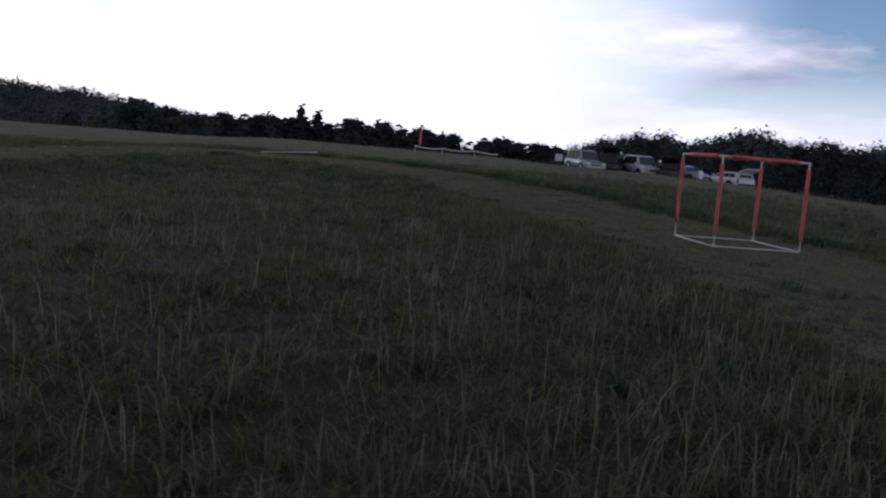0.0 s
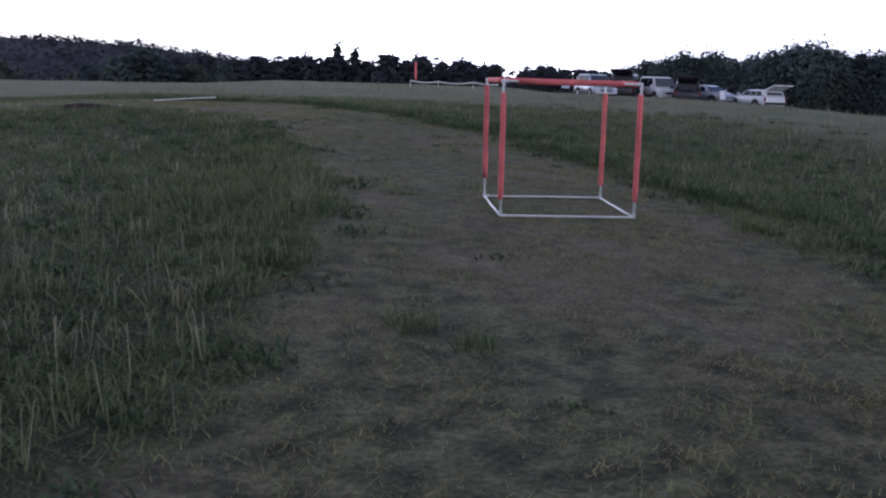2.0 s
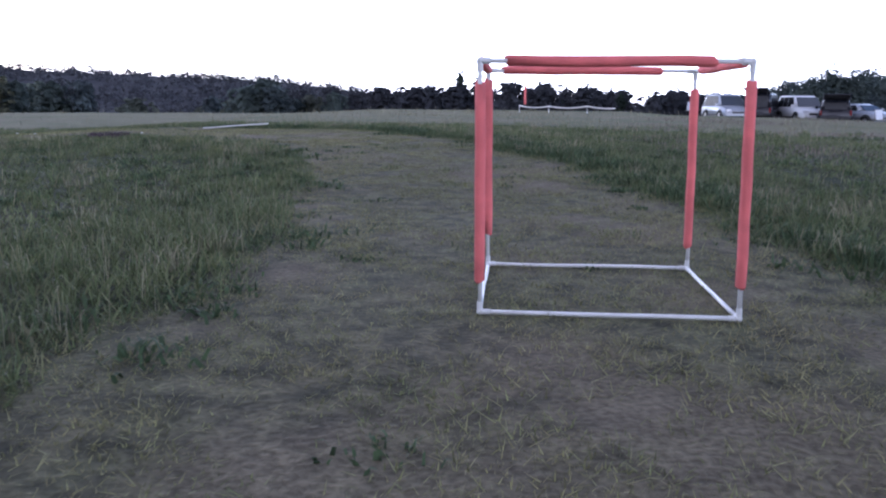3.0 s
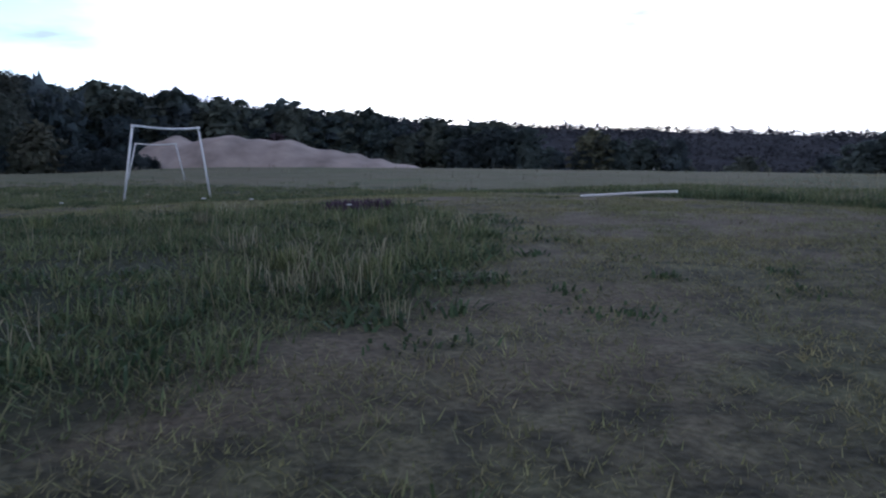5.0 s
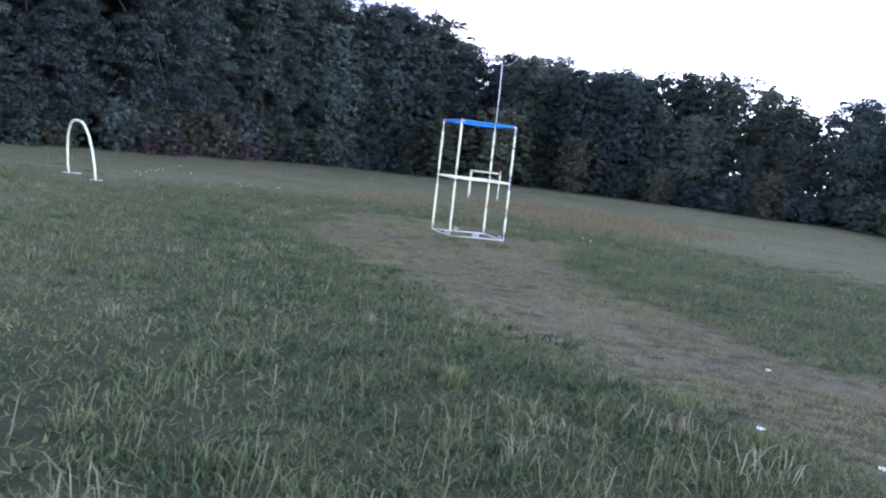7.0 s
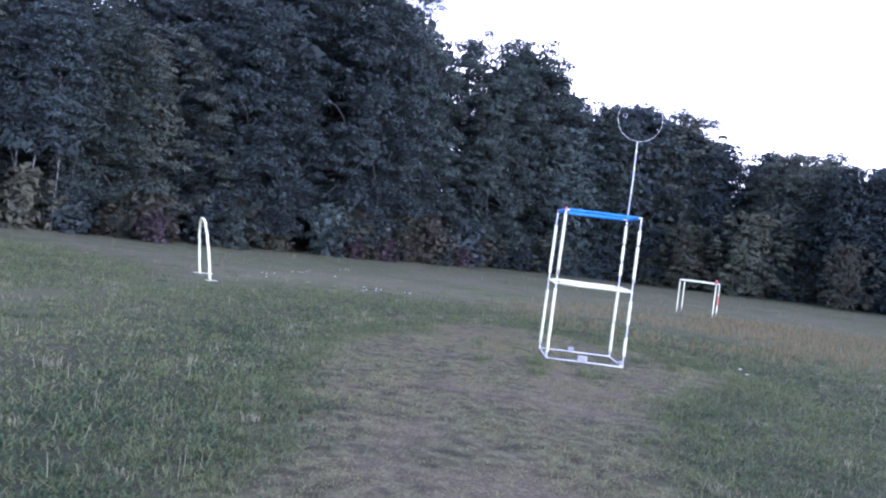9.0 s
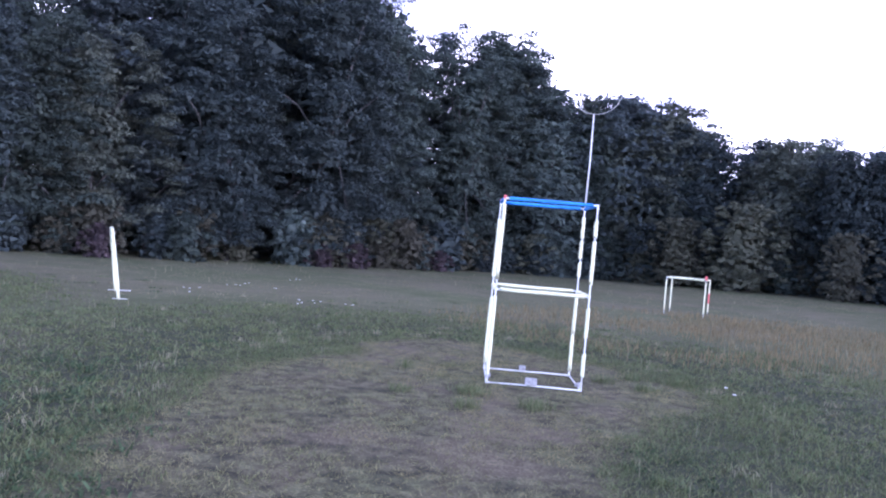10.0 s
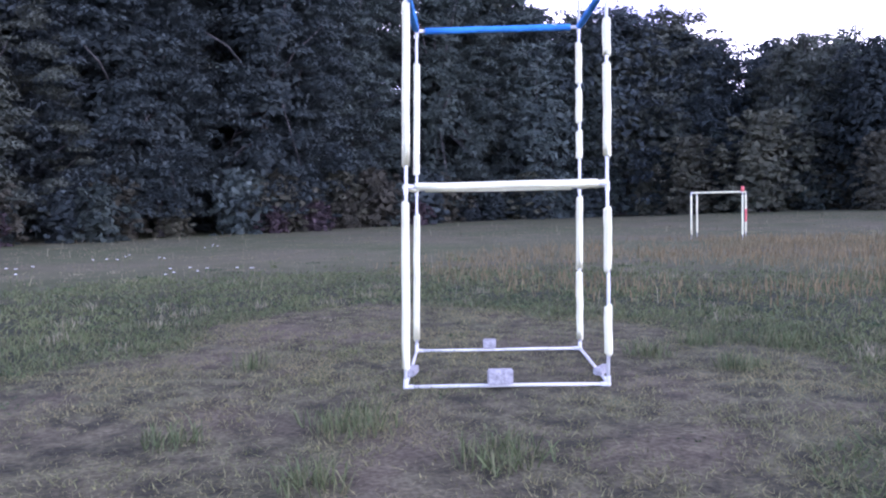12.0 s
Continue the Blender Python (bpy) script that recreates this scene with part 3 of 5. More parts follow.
def tape_line():
    """A sagging tape between stakes, a coral noodle on the first."""
    pts = [(0.4, 49.4), (2.2, 47.6), (4.5, 47.1), (6.7, 46.7)]
    g = thing("barrier_tape", "sagging white tape on low stakes with a coral foam post", "barrier", pose(0.4, 49.4, float(land(0.4, 49.4))))
    run = []
    for (x0, y0), (x1, y1) in zip(pts, pts[1:]):
        for t in (0, 0.25, 0.5, 0.75):
            x, y = x0 + (x1 - x0) * t, y0 + (y1 - y0) * t
            run.append((x - 0.4, y - 49.4, float(land(x, y) - land(0.4, 49.4)) + 0.42 - 0.12 * math.sin(math.pi * t)))
    part("tape", tube("tape", run, 0.045, TAPE, 8), g)
    for x, y in pts[:3]:
        part("stake", tube("stake", [(x - 0.4, y - 49.4, -0.1), (x - 0.4, y - 49.4, float(land(x, y) - land(0.4, 49.4)) + 0.45)], 0.02, PVC, 8), g)
    part("noodle", noodle((0.35, 0, 0.0), (0.35, 0, 1.65), 0.3, 1.0, FOAM_RED, 0.075, seed=3), g, "upright coral foam post")


tape_line()


# ---- vehicles on the rise ----
def hull(name, profile, half, mat, tuck=0.06, edge=0.05):
    """A car shell: a side outline, given as (along, up), swept across the width, drawn in towards the sides and the top."""
    bm = bmesh.new()
    top = max(z for _, z in profile)
    low = min(z for _, z in profile)
    cx = sum(x for x, _ in profile) / len(profile)
    rows = []
    for y, shrink in ((-half, 0.94), (-half * 0.86, 1.0), (half * 0.86, 1.0), (half, 0.94)):
        rows.append([bm.verts.new((cx + (x - cx) * shrink, y * (1 - tuck * (z - low) / max(top - low, 0.01)), z * (0.99 if shrink < 1 else 1))) for x, z in profile])
    n = len(profile)
    for a, b in zip(rows, rows[1:]):
        for k in range(n):
            bm.faces.new((a[k], a[(k + 1) % n], b[(k + 1) % n], b[k]))
    bm.faces.new(rows[0][::-1])
    bm.faces.new(rows[-1])
    bmesh.ops.recalc_face_normals(bm, faces=bm.faces[:])
    bmesh.ops.bevel(bm, geom=[e for e in bm.edges if e.calc_face_angle(0) > 0.35], offset=edge, segments=2, affect="EDGES", clamp_overlap=True)
    me = bpy.data.meshes.new(name)
    bm.to_mesh(me)
    bm.free()
    for p in me.polygons:
        p.use_smooth = True
    me.materials.append(mat)
    return me


def quad_panel(name, corners, mat, thick=0.03):
    """A thin panel through four corners, with a rounded rim."""
    c = [Vector(p) for p in corners]
    n = (c[1] - c[0]).cross(c[3] - c[0]).normalized() * thick / 2
    bm = bmesh.new()
    f = [bm.verts.new(p + n) for p in c]
    b = [bm.verts.new(p - n) for p in c]
    bm.faces.new(f)
    bm.faces.new(b[::-1])
    for k in range(4):
        bm.faces.new((f[k], b[k], b[(k + 1) % 4], f[(k + 1) % 4]))
    bmesh.ops.recalc_face_normals(bm, faces=bm.faces[:])
    bmesh.ops.bevel(bm, geom=bm.edges[:], offset=thick * 0.3, segments=1, affect="EDGES")
    me = bpy.data.meshes.new(name)
    bm.to_mesh(me)
    bm.free()
    me.materials.append(mat)
    return me


def wheel(parent, x, y, r=0.34):
    side = 1 if y > 0 else -1
    bm = bmesh.new()
    ring = [(0.62, 0.1), (0.9, 0.11), (1.0, 0.07), (1.0, -0.07), (0.9, -0.11), (0.62, -0.1)]
    rows = [[bm.verts.new((k * r * math.cos(a), w, k * r * math.sin(a))) for k, w in ring] for a in [2 * math.pi * j / 20 for j in range(20)]]
    for a, b in zip(rows, rows[1:] + rows[:1]):
        for k in range(6):
            bm.faces.new((a[k], a[(k + 1) % 6], b[(k + 1) % 6], b[k]))
    bmesh.ops.recalc_face_normals(bm, faces=bm.faces[:])
    me = bpy.data.meshes.new("tyre")
    bm.to_mesh(me)
    bm.free()
    me.materials.append(TYRE)
    w = part("wheel", tube("hub", [(0, -0.08, 0), (0, 0.08, 0)], [r * 0.2, r * 0.2], RIM, 12), parent, m=pose(x, y, r))
    part("tyre", me, w)
    part("rim", tube("rim", [(0, side * 0.02, 0), (0, side * 0.075, 0)], [r * 0.62, r * 0.56], RIM, 20), w)


def car(name, label, x, y, turn, paint, length=4.7, height=1.75, hood=0.95, hatch=True, bed=False, tall=False):
    """A parked car, its nose towards +x of its own frame; where hatch is set a dark panel stands for the open tail."""
    g = thing(name, label, "car", pose(x, y, float(land(x, y)), 0, 0, turn) @ Matrix.Scale(0.9, 4), "parked vehicles")
    L, W, H, P = length / 2, 0.92, height, PAINT[paint]
    belt = 0.95 if not tall else 1.02
    body = [(-L, 0.42), (-L + 0.05, belt - 0.05), (-L + 0.15, belt), (L - hood, belt + 0.02), (L - 0.15, belt - 0.17), (L, belt - 0.32), (L, 0.36), (L - 0.1, 0.28), (-L + 0.1, 0.28)]
    part("body", hull("body", body, W, P, 0.03, 0.06), g)
    rear = -L + (1.75 if bed else 0.12)
    cabin = [(rear, belt - 0.05), (rear + 0.18, H - 0.06), (rear + 0.45, H), (L - hood - 0.85, H), (L - hood - 0.55, H - 0.08), (L - hood + 0.12, belt - 0.05)]
    part("cabin", hull("cabin", cabin, W * 0.93, P, 0.17, 0.05), g)
    z0, z1 = belt + 0.02, H - 0.09
    wy = lambda z: W * 0.93 * (1 - 0.17 * (z - belt + 0.05) / (H - belt + 0.05)) + 0.004  # noqa: E731
    a, b = rear + 0.3, L - hood - 0.62
    cuts = [a + (b - a) * t for t in (0, 0.36, 0.68, 1.0)]
    for s in (1, -1):
        for i, (u, v) in enumerate(zip(cuts, cuts[1:])):
            lean = 0.32 if i == 2 else 0.0
            lead = 0.12 if i == 0 else 0.0
            part("side_window", quad_panel("side_window", [(u + 0.03, s * wy(z0), z0), (v - 0.03 + lean, s * wy(z0), z0), (v - 0.03, s * wy(z1), z1), (u + 0.03 + lead, s * wy(z1), z1)], GLASS_CAR, 0.02), g, "dark side window")
        part("mirror", block("mirror", (0.12, 0.22, 0.15), P, 0.03), g, m=pose(L - hood - 0.2, s * (W + 0.08), belt + 0.1))
        part("headlight", block("headlight", (0.1, 0.36, 0.15), LAMP_CLEAR, 0.03), g, m=pose(L - 0.05, s * (W - 0.26), belt - 0.26, 0, 0, -s * 8))
        part("tail_light", block("tail_light", (0.08, 0.14, 0.3), LAMP_RED, 0.02), g, "red tail light", m=pose(-L + 0.07, s * (W - 0.12), belt - 0.2))
        for wx in (L - 0.85, -L + 0.95):
            wheel(g, wx, s * (W - 0.05))
        # dark strip stands in for shade on the lower body side
        part("sill", block("sill", (length - 0.5, 0.06, 0.2), TRIM, 0.02), g, "dark strip for the shaded lower side", m=pose(0, s * (W - 0.005), 0.36))
        # flat dark discs in place of the arches' shaded hollows
        for wx in (L - 0.85, -L + 0.95):
            part("wheel_arch", tube("wheel_arch", [(wx, s * (W - 0.2), 0.36), (wx, s * (W + 0.004), 0.36)], 0.41, TRIM, 20), g, "dark disc for the shaded wheel arch")
    zt = H - 0.1
    xs0, xs1 = L - hood + 0.06, L - hood - 0.5
    part("windshield", quad_panel("windshield", [(xs0 + 0.02, -0.78, z0 + 0.03), (xs0 + 0.02, 0.78, z0 + 0.03), (xs1 + 0.03, 0.66, zt), (xs1 + 0.03, -0.66, zt)], WINDSHIELD, 0.02), g, "windshield reflecting the sky")
    part("grille", block("grille", (0.06, 0.9, 0.16), TRIM, 0.02), g, m=pose(L - 0.01, 0, belt - 0.42))
    part("front_bumper", block("front_bumper", (0.16, 1.7, 0.2), P if not bed else TRIM, 0.05), g, m=pose(L - 0.02, 0, 0.45))
    part("rear_bumper", block("rear_bumper", (0.16, 1.7, 0.18), TRIM, 0.05), g, m=pose(-L + 0.01, 0, 0.48))
    if bed:
        part("bed_cap", hull("bed_cap", [(-L + 0.05, belt - 0.05), (-L + 0.2, H - 0.3), (rear + 0.1, H - 0.2), (rear + 0.1, belt - 0.05)], W * 0.9, P, 0.12, 0.04), g)
    back = rear if not bed else -L + 0.05
    # with hatch set, this panel's dark colour stands in for the bay's inner shade
    part("cargo_opening", quad_panel("cargo_opening", [(back - 0.03, -0.66, belt - 0.25), (back - 0.03, 0.66, belt - 0.25), (back + 0.12, 0.56, H - 0.16), (back + 0.12, -0.56, H - 0.16)], TRIM, 0.02), g, "dark panel for the shaded open cargo bay" if hatch else "dark rear window")
    if hatch:
        x0, zr = back + 0.22, H - 0.02
        lid = quad_panel("tailgate", [(x0, -0.72, zr), (x0, 0.72, zr), (x0 - 1.05, 0.74, zr + 0.34), (x0 - 1.05, -0.74, zr + 0.34)], TRIM if tall else P, 0.07)
        t = part("tailgate", lid, g, "raised tailgate")
        part("rear_window", quad_panel("rear_window", [(x0 - 0.2, -0.55, zr + 0.115), (x0 - 0.2, 0.55, zr + 0.115), (x0 - 0.72, 0.55, zr + 0.28), (x0 - 0.72, -0.55, zr + 0.28)], GLASS_CAR, 0.02), t, "dark rear window")
        for sgn in (1, -1):
            part("strut", tube("strut", [(back + 0.08, sgn * 0.6, H - 0.4), (x0 - 0.55, sgn * 0.62, zr + 0.14)], 0.014, TRIM, 8), g)
    return g


car("suv", "silver sport utility vehicle parked on grass", 12.5, 46.2, -80, "silver", 4.0, 1.7, hatch=False)
car("suv", "black sport utility vehicle with a raised tailgate beside the minivan", 14.7, 46.5, 64, "black", 4.3, 1.8)
car("minivan", "pale silver minivan parked on grass beside the black vehicle", 16.6, 45.6, -82, "white", 4.0, 1.75, tall=True, hatch=False)
car("suv", "black sport utility vehicle with an open tailgate on grass", 17.6, 43.2, 72, "black", 4.2, 1.5)
car("sedan", "silver low car parked beside the black vehicle on grass", 19.3, 44.2, -62, "grey", 4.2, 1.4, 1.1, hatch=False)
car("hatchback", "low white car with its rear hatch raised on grass", 21.6, 41.9, 102, "white", 4.1, 1.36, 1.2)


def camp_chair(x, y, turn, cloth, label):
    g = thing("camp_chair", label, "chair", pose(x, y, float(land(x, y)), 0, 0, turn), "chairs beside the vehicles")
    for sx in (-0.27, 0.27):
        for a, b in (((sx, -0.25, 0), (sx, 0.25, 0.48)), ((sx, 0.25, 0), (sx, -0.25, 0.48)), ((sx, 0.25, 0.45), (sx, 0.36, 0.95))):
            part("leg", tube("leg", [a, b], 0.012, TRIM, 8), g)
    part("seat", quad_panel("seat", [(-0.27, -0.25, 0.46), (0.27, -0.25, 0.46), (0.27, 0.25, 0.42), (-0.27, 0.25, 0.42)], cloth, 0.03), g)
    part("backrest", quad_panel("backrest", [(-0.27, 0.25, 0.44), (0.27, 0.25, 0.44), (0.27, 0.36, 0.95), (-0.27, 0.36, 0.95)], cloth, 0.03), g)


camp_chair(19.1, 40.5, 30, PAINT["white"], "white folding camp chair beside the low white car")
camp_chair(10.4, 45.8, -20, PAINT["grey"], "grey folding camp chair beside the silver vehicle")


# ---- trees ----
def leaf_cloud(rnd, blobs, count, size, mat, droop=0.25, inner=(), fill=0.3):
    """Many small bent leaf sprays laid over flat pads (x, y, z, radius, flatness); inner: lumps of larger, denser sprays in the heart of the crown."""
    def sprays(some, count, size, near, far, level):
        weight = np.array([b[3] ** 2 for b in some])
        pick = rnd.choice(len(some), count, p=weight / weight.sum())
        bl = np.array(some)[pick]
        d = rnd.normal(size=(count, 3))
        d /= np.linalg.norm(d, axis=1, keepdims=True)
        d[:, 2] = np.where(d[:, 2] < -0.2, -d[:, 2] * 0.8, d[:, 2])
        rad = bl[:, 3:4] * (near + (far - near) * rnd.random((count, 1)) ** 0.8)
        c = bl[:, :3] + d * rad * np.c_[np.ones(count), np.ones(count), bl[:, 4]]
        # the rim of a pad hangs a little
        c[:, 2] -= 0.22 * bl[:, 3] * (d[:, 0] ** 2 + d[:, 1] ** 2)
        n = d * (1.1 - level) + rnd.normal(size=(count, 3)) * 0.3 + np.array([0, 0, level])
        n /= np.linalg.norm(n, axis=1, keepdims=True)
        u = np.cross(n, rnd.normal(size=(count, 3)))
        u /= np.linalg.norm(u, axis=1, keepdims=True)
        v = np.cross(n, u)
        s = size * (0.55 + 0.9 * rnd.random((count, 1)))
        k = s * (0.5 + 0.4 * rnd.random((count, 1)))
        drop = np.array([0, 0, -1]) * s * droop
        return np.stack([c - u * s * 0.45 - v * k * 0.5, c - u * s * 0.4 + v * k * 0.5, c + u * s * 0.65 + drop], 1).reshape(-1, 3)
    verts = sprays(blobs, count, size, 0.5, 1.08, 0.6)
    if inner:
        verts = np.concatenate([verts, sprays(list(inner), int(count * fill), size * 2.0, 0.1, 1.0, 0.4)])
    return mesh_of("crown", verts, np.arange(len(verts)).reshape(-1, 3), mat)


def limbs(rnd, base_r, height, blobs, mat, lean=0.0):
    """A tapered trunk with limbs that reach into the lumps of the crown, as one mesh."""
    top = Vector((lean, 0, height * 0.82))
    pieces = [([Vector((0, 0, -0.3)), Vector((lean * 0.1, 0.05, height * 0.25)), Vector((lean * 0.45, -0.06, height * 0.5)), top], [base_r * 1.25, base_r * 0.85, base_r * 0.55, base_r * 0.12])]
    for b in blobs[:12]:
        t = 0.3 + 0.45 * rnd.random()
        start = Vector((lean * t * 0.8, 0, height * t * 0.75))
        end = Vector(b[:3])
        mid = start.lerp(end, 0.5) + Vector((0, 0, 0.3))
        pieces.append(([start, mid, end], [base_r * 0.4, base_r * 0.25, base_r * 0.06]))
    bm = bmesh.new()
    for pts, rad in pieces:
        me = tube("limb", pts, rad, mat, 5)
        bm.from_mesh(me)
        bpy.data.meshes.remove(me)
    out = bpy.data.meshes.new("trunk")
    bm.to_mesh(out)
    bm.free()
    out.materials.append(mat)
    return out


def broadleaf(name, label, seed, height, spread, leaves, size, mat, bark=BARK, low=0.2, group="", kind="tree", lumps=44, lump=0.075, girth=1.0, core_reach=0.72, fill=0.3):
    """A broad-leaved tree: trunk and limbs, and a crown of leafy pads set in uneven tiers about a shaded heart."""
    rnd = np.random.default_rng(seed)
    blobs = []
    boughs = [(rnd.uniform(0, 2 * math.pi), rnd.uniform(0.75, 1.15)) for _ in range(7)]
    for k in range(lumps):
        t = low + (1 - low) * ((k + rnd.random()) / lumps) ** 0.85
        wide = spread * (0.3 + 0.8 * math.sin(math.pi * min(1, 0.15 + 0.78 * t)) ** 0.7)
        a = k * 2.4 + rnd.random()
        # some sides of the crown reach farther than others
        reach = sum(w * max(0.0, math.cos(a - b)) ** 3 for b, w in boughs) / 1.6
        r = wide * (0.35 + 0.65 * rnd.random() ** 0.5) * min(1.15, 0.72 + 0.3 * reach)
        br = lump * height * (0.6 + 0.8 * rnd.random()) * (1.15 - 0.35 * t)
        blobs.append((r * math.cos(a), r * math.sin(a), height * t - br * 0.5, br, 0.3 + 0.25 * rnd.random()))
    order = rnd.permutation(lumps)
    blobs = [blobs[k] for k in order]
    core = [(0.0, 0.0, height * t, spread * w * core_reach, 1.1) for t, w in ((low + 0.1, 0.85), (0.42, 0.95), (0.6, 0.9), (0.78, 0.66), (0.89, 0.42))]
    g = thing(name, label, kind, pose(0, 0, 0), group)
    part("trunk", limbs(rnd, girth * 0.02 * height * (0.6 + 0.3 * rnd.random()), height, blobs, bark, rnd.uniform(-0.5, 0.5)), g)
    part("crown", leaf_cloud(rnd, blobs, leaves, size, mat, inner=core, fill=fill), g)
    return g


def pine(name, label, seed, height, leaves, size, group=""):
    rnd = np.random.default_rng(seed)
    blobs = []
    for k in range(26):
        t = 0.22 + 0.78 * k / 26
        r = height * 0.25 * (1.12 - t) ** 0.7 * (0.25 + 0.75 * rnd.random()) + 0.05
        a = k * 2.4
        blobs.append((r * math.cos(a), r * math.sin(a), height * t, height * 0.1 * (1.3 - t), 0.5))
    g = thing(name, label, "tree", pose(0, 0, 0), group)
    part("trunk", limbs(rnd, 0.018 * height, height * 1.15, blobs, BARK), g)
    part("crown", leaf_cloud(rnd, blobs, leaves, size, NEEDLE, 0.1, inner=[(0.0, 0.0, height * t, height * 0.11 * (1.25 - t), 1.6) for t in (0.3, 0.5, 0.7, 0.85)], fill=0.35), g)
    return g


def plant(proto, places, rnd):
    """Sets the first of the places with the built one and the rest with copies, each turned and scaled by chance."""
    for k, (x, y, scale) in enumerate(places):
        m = pose(x, y, float(land(x, y)) - 0.05, rnd.uniform(-3, 3), rnd.uniform(-3, 3), rnd.uniform(0, 360))
        ob = proto if k == 0 else copy_thing(proto, m)
        ob.matrix_basis = m @ Matrix.Diagonal((scale * rnd.uniform(0.85, 1.15), scale * rnd.uniform(0.85, 1.15), scale, 1))


def woods():
    rnd = random.Random(5)
    # the edge of the woods: x, y, height of the trees there
    edge = [(6, -31, 12), (-6, -30, 14.5), (-15, -30, 14.5), (-23, -31.5, 17), (-36, -36, 20.5), (-48, -41, 19.6), (-51, -40.3, 18.2), (-54, -39.5, 14.8), (-60, -38, 13.6), (-63, -34.2, 12.4), (-68, -28, 10.8), (-69.3, -22, 12.6), (-70, -17.5, 12.3), (-69.7, -13.5, 9.2), (-69, -9.3, 10.2), (-67.5, -2, 9.7), (-65, 8, 8.6), (-62, 18, 8.6), (-61, 27, 7.9)]
    spots = []
    for (x0, y0, h0), (x1, y1, h1) in zip(edge, edge[1:]):
        d = math.hypot(x1 - x0, y1 - y0)
        ox, oy = (y1 - y0) / d, -(x1 - x0) / d
        if ox * (-(x0 + 25)) + oy * (-(y0 - 5)) > 0:
            ox, oy = -ox, -oy
        for row, (gap, back) in enumerate(((3.8, 2.5), (4.2, 6.5), (3.8, 11))):
            n = max(1, round(d / gap))
            for k in range(n):
                t = (k + rnd.uniform(0.1, 0.9)) / n
                b = back + rnd.uniform(-1.3, 1.3)
                h = (h0 + (h1 - h0) * t) * (rnd.uniform(0.55, 0.85) if row == 0 else rnd.uniform(0.8, 1.06) if x0 > -55 else rnd.uniform(0.87, 1.0))
                spots.append((x0 + (x1 - x0) * t + ox * b, y0 + (y1 - y0) * t + oy * b, h, row))
    spots += [(x, y, h * rnd.uniform(0.9, 1.05), 1) for x, y, h in ((-67.5, -26, 9.5), (-70.5, -25, 10.3), (-73, -27.5, 10.5), (-71, -30.5, 11.2), (-67, -30.5, 10.8), (-62.5, -40, 13), (-60.5, -42, 13.2), (-65.5, -38, 12), (-65, -41.5, 14.6), (-62.5, -43.5, 14.0), (-57, -42.5, 13.4), (-48.5, -46, 17.6), (-50.5, -46.5, 17.4), (-52.2, -46.2, 16.4))]
    labels = ["broad-leaved tree with dark dense foliage at the wood's edge", "green broad-leaved tree in the woods behind the meadow", "olive-green leafy tree in the woods behind the meadow"]
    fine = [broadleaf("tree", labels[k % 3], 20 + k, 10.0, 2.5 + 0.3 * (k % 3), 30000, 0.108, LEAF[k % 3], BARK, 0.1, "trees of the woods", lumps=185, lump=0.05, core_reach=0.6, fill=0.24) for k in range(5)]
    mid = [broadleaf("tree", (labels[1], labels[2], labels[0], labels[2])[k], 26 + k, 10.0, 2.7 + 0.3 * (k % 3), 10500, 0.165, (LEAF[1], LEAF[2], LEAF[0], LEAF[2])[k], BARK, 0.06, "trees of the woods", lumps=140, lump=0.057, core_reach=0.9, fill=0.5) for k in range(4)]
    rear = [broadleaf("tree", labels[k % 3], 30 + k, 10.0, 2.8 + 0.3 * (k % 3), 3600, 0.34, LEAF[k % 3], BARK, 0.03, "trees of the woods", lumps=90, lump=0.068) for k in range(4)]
    groups = [[[] for _ in some] for some in (fine, mid, rear)]
    for x, y, h, row in spots:
        some = groups[2 if row > 1 else 0 if -52 < x < -10 and y < -28 else 1]
        some[rnd.randrange(len(some))].append((x, y, h / 9.0))
    for protos, some in zip((fine, mid, rear), groups):
        for proto, places in zip(protos, some):
            plant(proto, places, rnd)
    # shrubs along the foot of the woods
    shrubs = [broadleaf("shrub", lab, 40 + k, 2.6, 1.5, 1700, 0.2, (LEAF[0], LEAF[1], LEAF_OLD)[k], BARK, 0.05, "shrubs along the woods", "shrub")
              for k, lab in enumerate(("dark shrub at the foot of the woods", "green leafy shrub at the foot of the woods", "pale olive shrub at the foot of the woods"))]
    groups = [[], [], []]
    for (x0, y0, h0), (x1, y1, h1) in zip(edge, edge[1:]):
        n = round(math.hypot(x1 - x0, y1 - y0) / 1.7)
        for k in range(n):
            t = (k + rnd.random()) / n
            groups[rnd.randrange(3)].append((x0 + (x1 - x0) * t + rnd.uniform(-1, 1), y0 + (y1 - y0) * t + rnd.uniform(-1, 1), rnd.uniform(0.6, 1.35)))
            # row set back out of sight, added to close gaps under the crowns
            if k % 2:
                back = math.hypot(x0 + 25, y0 - 5)
                groups[rnd.randrange(2)].append((x0 + (x1 - x0) * t + (x0 + 25) / back * 9, y0 + (y1 - y0) * t + (y0 - 5) / back * 9, rnd.uniform(1.2, 1.9)))
    for proto, some in zip(shrubs, groups):
        plant(proto, some, rnd)
    pale = broadleaf("shrub", "tall pale olive bush standing out from the dark woods", 47, 5.0, 2.1, 9000, 0.16, LEAF_OLD, BARK, 0.05, "pale bushes before the woods", "shrub", 110, 0.05, core_reach=0.6)
    # the last bush is added to cover a gap of sky
    plant(pale, [(-61.3, -29.5, 1.3), (-59.5, -33.5, 1.05), (-64.5, -23.5, 0.95), (-61.8, 15.3, 0.75), (-63.5, 5.2, 0.5), (-66.5, -8.0, 0.7), (-66.8, -17.0, 0.6)], rnd)
